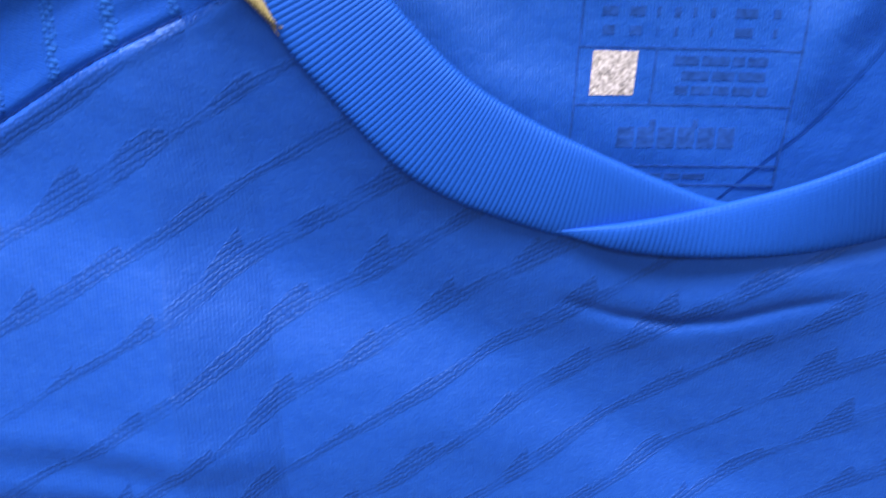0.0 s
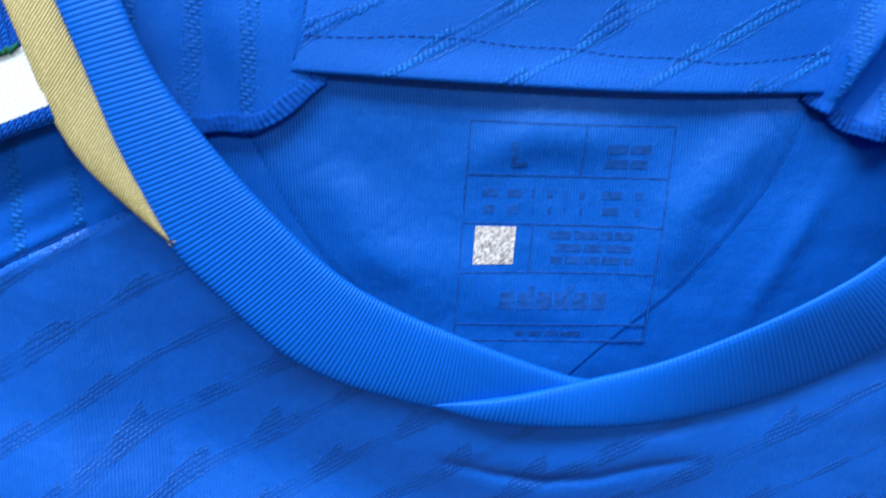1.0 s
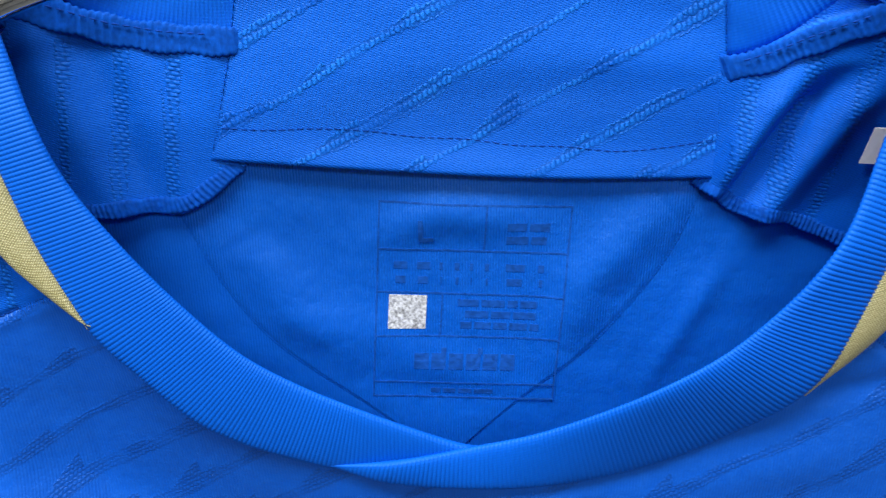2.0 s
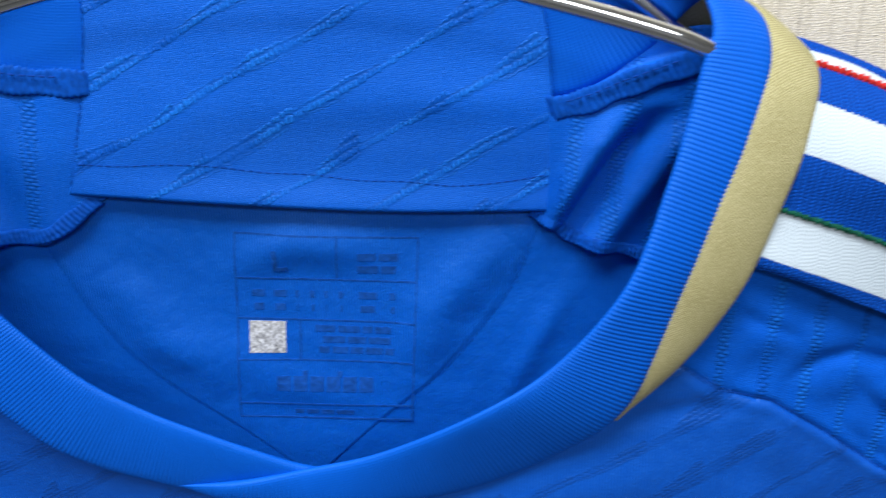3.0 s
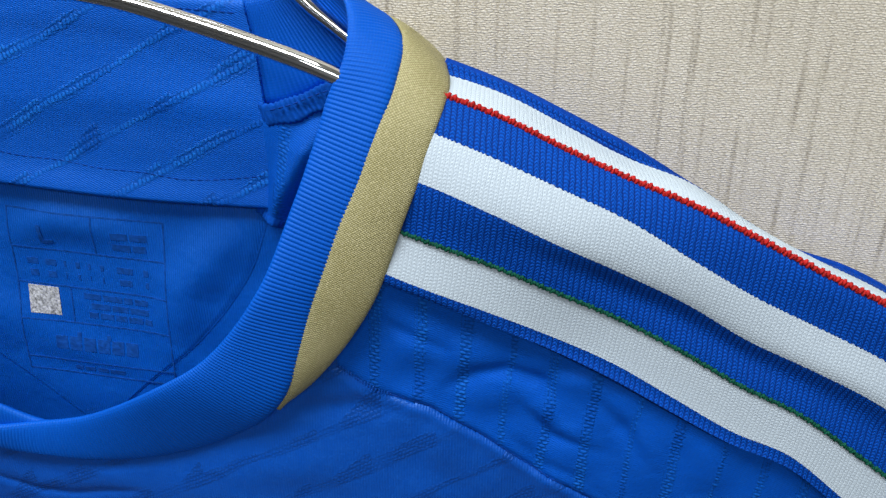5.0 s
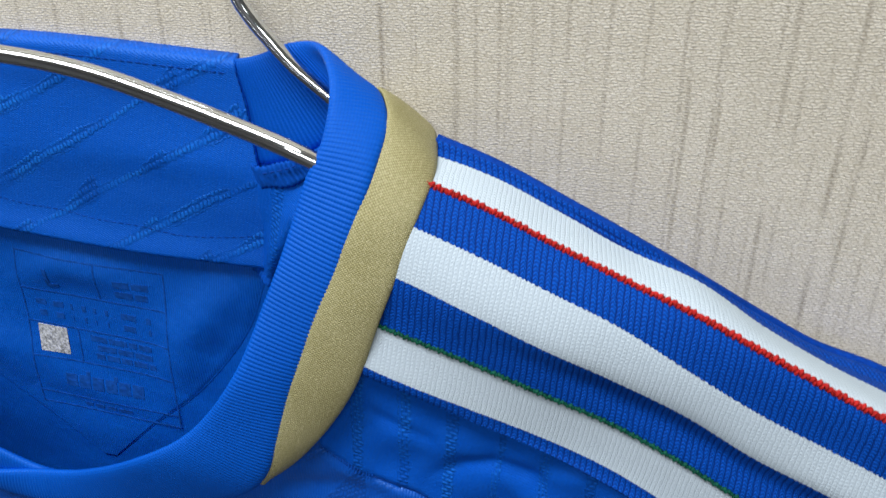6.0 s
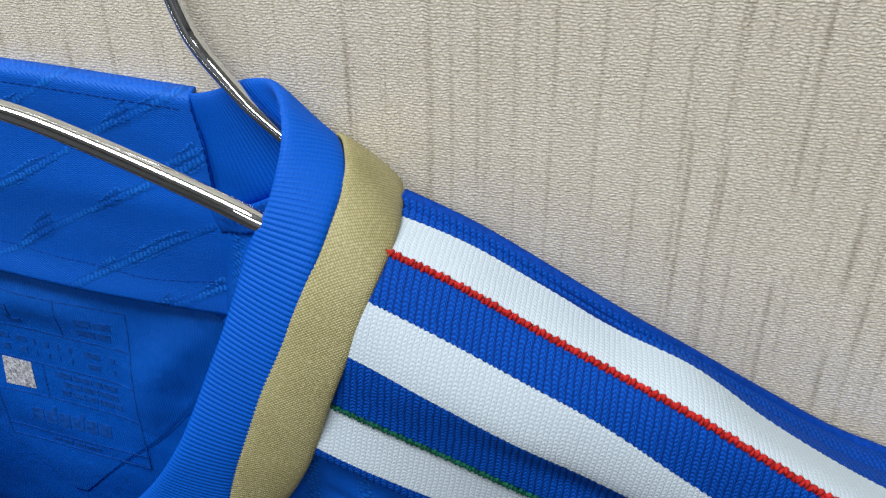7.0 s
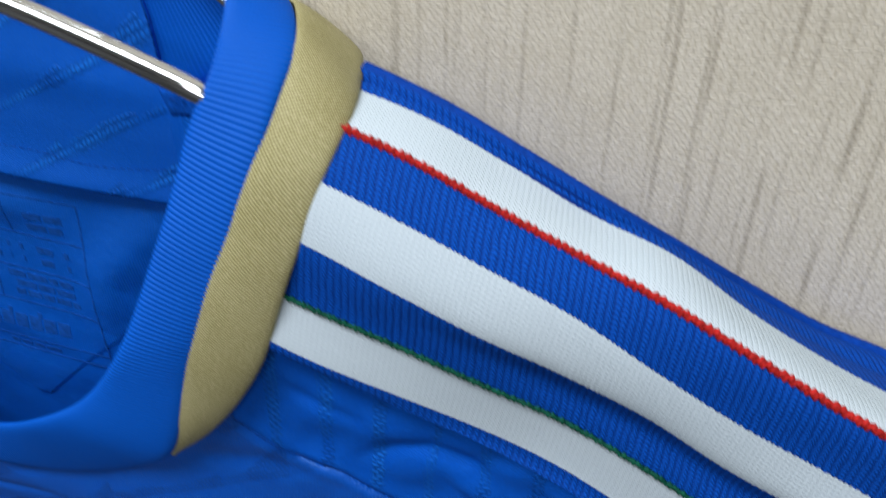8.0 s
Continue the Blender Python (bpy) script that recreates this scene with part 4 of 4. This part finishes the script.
LOW_R = [(0.1590, 1.4625), (0.1640, 1.4585), (0.1690, 1.4545), (0.1737, 1.4512), (0.1841, 1.4488), (0.2004, 1.4415), (0.221, 1.433)]
HIGH_R = [(0.1600, 1.4900), (0.1644, 1.4930), (0.1735, 1.4975), (0.1827, 1.5030), (0.2000, 1.5085), (0.212, 1.5040)]
LOW_L = [(-0.014, 1.4545), (0.0066, 1.4548), (0.0215, 1.4552), (0.0302, 1.4543), (0.0384, 1.4595), (0.0475, 1.4665)]
HIGH_L = [(-0.010, 1.5100), (0.0022, 1.5140), (0.0174, 1.5080), (0.0320, 1.5010), (0.0500, 1.4990)]
UP_R = ([0.1635, 0.1737, 0.1805, 0.1950, 0.2040], [1.4880, 1.4910, 1.4942, 1.5000, 1.5030])
UP_L = ([-0.0050, 0.0030, 0.0200, 0.0320, 0.0475], [1.5090, 1.5060, 1.5003, 1.4980, 1.4968])


def tucked(depth, seam):
    """The lining steps back behind the collar above the seam."""
    def deeper(x, z):
        over = np.clip((z - np.interp(x, *seam)) / 0.0025, 0, 1)
        return np.minimum(depth(x, z) + 0.006 * over**2 * (3 - 2 * over), 0.2446)
    return deeper


part("shoulder_lining", side_patch(LOW_R, HIGH_R, tucked(right_depth, UP_R)), M_SIDE, jersey, "blue inside of the shoulder with a deep fold", 0.0006)
part("shoulder_lining", side_patch(LOW_L, HIGH_L, tucked(left_depth, UP_L)), M_SIDE, jersey, "blue inside of the shoulder with embossed marks", 0.0006)


def overlock(points, width, lift, pitch=0.0017, label="bulky blue overlocked seam"):
    """A bulky overlocked seam: a puffed strip with thread loops across it."""
    c = even(spline(points, 300), 420)
    t = np.gradient(c, axis=0)
    t /= np.linalg.norm(t, axis=1, keepdims=True)
    side = np.cross(t, (0.0, 1.0, 0.0))
    side /= np.linalg.norm(side, axis=1, keepdims=True)
    s = np.r_[0, np.cumsum(np.linalg.norm(np.diff(c, axis=0), axis=1))]
    v = np.linspace(-1, 1, 15)
    loop = (0.5 + 0.5 * np.sin(2 * np.pi * (s[:, None] / pitch + 0.22 * v[None]) + 1.6 * np.sin(s * 330)[:, None])) ** 2
    wide = width / 2 * (1 + 0.05 * np.sin(2 * np.pi * s / pitch) + 0.09 * np.sin(2 * np.pi * s / 0.0117))
    ply = 0.5 + 0.5 * np.sin(s * 411 + 2 * np.sin(s * 173))
    rows = 0.10 * np.cos(2.0 * np.pi * (v[None] + 0.12 * np.sin(s * 260)[:, None])) * ply[:, None]
    high = lift * ((1 - np.abs(v) ** 8)[None] * (0.66 + (0.16 + 0.22 * ply)[:, None] * loop) + rows)
    P = c[:, None] + (wide[:, None] * v[None])[..., None] * side[:, None]
    P[..., 1] -= high
    P[..., 1] += 0.0004
    uv = np.stack([np.broadcast_to(s[:, None], high.shape), np.broadcast_to(v * width, high.shape)], -1)
    return part("overlock_seam", sheet("overlock_seam", P, uv), M_OVER, jersey, label, 0.0004)


def laid(points, depth, lift=0.0):
    """A line on the lining, from its places across and up."""
    return [(x, depth(x, z) - lift, z) for x, z in spline(points, 36)]


overlock(laid(((0.1600, 1.4612), (0.1660, 1.4575), (0.1716, 1.4533), (0.1841, 1.4503), (0.2004, 1.4433), (0.2150, 1.4375)), right_depth, 0.0004), 0.0036, 0.0009, 0.0014)
overlock(laid(((-0.0100, 1.4550), (0.0066, 1.4560), (0.0215, 1.4568), (0.0310, 1.4570), (0.0384, 1.4612), (0.0455, 1.4668)), left_depth, 0.0004), 0.0042, 0.0009, 0.0014)
overlock([(0.1610, 0.2425, 1.4872), (0.1638, 0.2405, 1.4881), (0.1660, 0.2385, 1.4888)] + [(x, right_depth(x, z) - 0.0012, z) for x, z in ( (0.1737, 1.4910), (0.1805, 1.4942), (0.1950, 1.5000), (0.2040, 1.5030))], 0.0062, 0.0006)
stitches("seam_stitching", [(x, right_depth(x, z) - 0.0021, z) for x, z in ((0.1675, 1.4907), (0.1740, 1.4928), (0.1808, 1.4960), (0.1950, 1.5018))], jersey, 0.0017, 0.0007, 0.00025)
overlock([(x, left_depth(x, z) - 0.0012, z) for x, z in ((-0.0050, 1.5090), (0.0030, 1.5060), (0.0200, 1.5003), (0.0320, 1.4980), (0.0440, 1.4969))] + [(0.0478, 0.2405, 1.4967), (0.0500, 0.2425, 1.4966)], 0.0068, 0.0005)
stitches("seam_stitching", [(x, left_depth(x, z) - 0.0020, z) for x, z in ((0.0030, 1.5078), (0.0200, 1.5020), (0.0320, 1.4996), (0.0425, 1.4987))], jersey, 0.0017, 0.0007, 0.00025)


# half-moon patch sewn on the inside back
MOON_L = [(1.4720, 0.0240), (1.4580, 0.0265), (1.4490, 0.0305), (1.4345, 0.0370), (1.4210, 0.0455), (1.4100, 0.0560), (1.3945, 0.0750), (1.3780, 0.0940)]
MOON_R = [(1.4720, 0.1660), (1.4600, 0.1630), (1.4538, 0.1607), (1.4400, 0.1553), (1.4260, 0.1462), (1.4112, 0.1335), (1.3970, 0.1175), (1.3780, 0.0980)]


def half_moon():
    a, b = even(spline(MOON_L, 300), 220), even(spline(MOON_R, 300), 220)
    v = 0.5 - 0.5 * np.cos(np.pi * np.linspace(0, 1, 200))
    ZX = a[:, None] * (1 - v)[None, :, None] + b[:, None] * v[None, :, None]
    X, Z = ZX[..., 1], ZX[..., 0]
    rim = np.clip(np.minimum(v, 1 - v) * 60, 0, 1)[None] ** 0.5
    return np.stack([X, back_depth(X, Z) - 0.0002 - 0.0003 * rim, Z], -1), a, b


MP, edge_l, edge_r = half_moon()
moon = part("half_moon_patch", sheet("half_moon_patch", MP, MP[..., (0, 2)]), M_MOON, jersey, "smooth blue half-moon patch sewn inside the back", 0.0003)
for rim in (edge_l, edge_r):
    c = np.stack([rim[:, 1], back_depth(rim[:, 1], rim[:, 0]) - 0.0003, rim[:, 0]], 1)
    part("patch_seam", tube("patch_seam", c, 0.0005, 8, 0.06, 0.0016, 0.2), M_BACK, moon, "fine curved seam round the patch")

# printed size label on the inside back
label_print = None


def on_label(u, v):
    """A place on the label: u across and v down, both 0 to 1."""
    top = (0.0798 + u * 0.0500, 1.4561 - u * 0.0024)
    low = (0.0756 + u * 0.0506, 1.3980 - u * 0.0020)
    return tuple(a * (1 - v) + b * v for a, b in zip(top, low))


def printed(name, pieces, material, label=""):
    """Printed quads between label places (u0, v0, u1, v1)."""
    bm = bmesh.new()
    cut = []
    for u0, v0, u1, v1 in pieces:
        k = max(1, round(max(u1 - u0, v1 - v0) / 0.04))
        for a, b in ((i / k, (i + 1) / k) for i in range(k)):
            wide = u1 - u0 > v1 - v0
            cut.append((u0 + (u1 - u0) * a, v0, u0 + (u1 - u0) * b, v1) if wide else (u0, v0 + (v1 - v0) * a, u1, v0 + (v1 - v0) * b))
    for u0, v0, u1, v1 in cut:
        q = []
        for u, v in ((u0, v1), (u1, v1), (u1, v0), (u0, v0)):
            x, z = on_label(u, v)
            q.append(bm.verts.new((x, back_depth(x, z) - 0.00078, z)))
        bm.faces.new(q)
    ret = bmesh.ops.extrude_face_region(bm, geom=list(bm.faces))
    for e in ret["geom"]:
        if isinstance(e, bmesh.types.BMVert):
            e.co.y += 0.00015
    bmesh.ops.recalc_face_normals(bm, faces=bm.faces)
    return part(name, bm, material, label_print or jersey, label)


H = 0.008
LINES = [(0, 0, 1, H), (0, 1 - H, 1, 1), (0, 0, H, 1), (1 - H, 0, 1, 1)] + [(0, v, 1, v + H) for v in (0.224, 0.440, 0.660, 0.909)] + [(0.553, 0, 0.553 + H, 0.224), (0.35, 0.440, 0.35 + H, 0.660)]
label_print = printed("size_print", LINES, M_PRINT, "dark ruled size label printed on the inside back")
TEXT = []
for u, w in ((0.09, 0.07), (0.21, 0.07), (0.33, 0.015), (0.41, 0.025), (0.49, 0.015), (0.57, 0.02), (0.68, 0.10), (0.85, 0.03)):
    TEXT += [(u, 0.290, u + w, 0.325), (u + 0.01, 0.362, u + w * 0.9, 0.397)]
rng = random.Random(5)
for u, end, v0, v1 in ((0.67, 0.89, 0.085, 0.123), (0.67, 0.88, 0.150, 0.188), (0.44, 0.90, 0.472, 0.507), (0.48, 0.86, 0.530, 0.565), (0.46, 0.88, 0.588, 0.622), (0.32, 0.66, 0.945, 0.970)):
    while u < end - 0.03:
        w = min(rng.uniform(0.05, 0.13), end - u)
        TEXT.append((u, v0, u + w, v1))
        u += w + 0.016
for bar in TEXT:
    printed("text_bar", [bar], M_PRINT)
printed("maker_mark", [(0.22 + 0.094 * k, 0.752, 0.298 + 0.094 * k, 0.835) for k in range(6)] + [(0.365, 0.722, 0.392, 0.753), (0.565, 0.722, 0.59, 0.753)], M_PRINT, "dark maker's mark as plain blocks")
printed("white_patch", [(0.070, 0.458, 0.272, 0.628)], M_PATCH, "small square of white ink")

font = bpy.data.curves.new("size_letter", "FONT")
font.body, font.size, font.extrude = "L", 0.0086, 0.0001
letter = new("size_letter", font)
lx, lz = on_label(0.205, 0.185)
letter.matrix_world = pose(lx, back_depth(lx, lz) - 0.00078, lz, 90, 0, 0)
font.offset = 0.0002
bpy.context.view_layer.update()
mesh_l = bpy.data.meshes.new_from_object(letter.evaluated_get(bpy.context.evaluated_depsgraph_get()))
mesh_l.transform(letter.matrix_world)
bpy.data.objects.remove(letter)
fine = bmesh.new()
fine.from_mesh(mesh_l)
bmesh.ops.triangulate(fine, faces=fine.faces)
bmesh.ops.subdivide_edges(fine, edges=fine.edges, cuts=5, use_grid_fill=True)
fine.to_mesh(mesh_l)
fine.free()
for q in mesh_l.vertices:
    q.co.y = back_depth(np.float64(q.co.x), np.float64(q.co.z)) - 0.00082 + (q.co.y - (back_depth(lx, lz) - 0.00078))
part("size_letter", mesh_l, M_PRINT, label_print, "dark letter L")

# small white tag inside the shoulder
tag = bmesh.new()
for x, z in ((0.1988, 1.4652), (0.2080, 1.4652), (0.2080, 1.4746), (0.2000, 1.4746)):
    tag.verts.new((x, right_depth(x, z) - 0.0020, z))
tag.faces.new(tag.verts)
part("inner_tag", tag, M_TAG, jersey, "small white woven tag", 0.0004)

# ---- the hanger ----
hanger = tagged(new("wire_hanger"), "chromed steel wire hanger holding up the jersey", "hanger")


def both(points):
    """A line from the middle to one side, carried on to the other side."""
    return [(0.2 - x, y, z) for x, y, z in points[::-1]][:-1] + list(points)


FRONT_BAR = [(0.1000, 0.2139, 1.5246), (0.1198, 0.2136, 1.5243), (0.1402, 0.2133, 1.5218), (0.1601, 0.2125, 1.5170), (0.1801, 0.2112, 1.5114), (0.1934, 0.2110, 1.5066), (0.2096, 0.2134, 1.4982), (0.2305, 0.2173, 1.4867), (0.2903, 0.2228, 1.4484), (0.3302, 0.2262, 1.4152)]
BACK_BAR = [(0.1647, 0.2376, 1.5374), (0.1681, 0.2375, 1.5306), (0.1733, 0.2376, 1.5242), (0.1790, 0.2373, 1.5184), (0.1868, 0.2366, 1.5127), (0.1965, 0.2355, 1.5058), (0.2103, 0.2346, 1.4975), (0.2301, 0.2331, 1.4872), (0.2900, 0.2281, 1.4500), (0.3298, 0.2261, 1.4148)]
STEM = [(0.100, 0.2370, 1.6120), (0.1180, 0.2370, 1.6060), (0.1400, 0.2370, 1.5900), (0.1560, 0.2370, 1.5640)]
part("front_bar", tube("front_bar", even(spline(both(FRONT_BAR), 600), 300), 0.0021, 18), M_CHROME, hanger, "bright chrome bar bent like shoulders")
part("back_bar", tube("back_bar", even(spline(both(STEM + BACK_BAR), 600), 400), 0.0018, 14), M_CHROME, hanger, "bright chrome bar rising to the hook")
HOOK = [(0.100, 0.2370, 1.6120), (0.100, 0.2370, 1.6350), (0.106, 0.2375, 1.6500), (0.122, 0.2380, 1.6580), (0.136, 0.2400, 1.6650), (0.140, 0.2420, 1.6800), (0.130, 0.2430, 1.6950), (0.112, 0.2435, 1.7000), (0.096, 0.2435, 1.6920), (0.090, 0.2437, 1.6800)]
part("hook", tube("hook", even(spline(HOOK, 300), 160), 0.0018, 12), M_CHROME, hanger, "chrome hook")

# ---- ceiling lights ----
# housings out of view; the far one goes with the added fill lamp
for lx, ly in ((-0.25, -0.34), (0.5, -1.8)):
    lamp = tagged(new("ceiling_light"), "flat white rectangular ceiling light, out of view", "lamp", "ceiling lights")
    lamp.location = (lx, ly, TOP)
    part("housing", box("housing", -0.63, -0.28, -0.04, 0.63, 0.28, 0.0), M_CEILING, lamp)
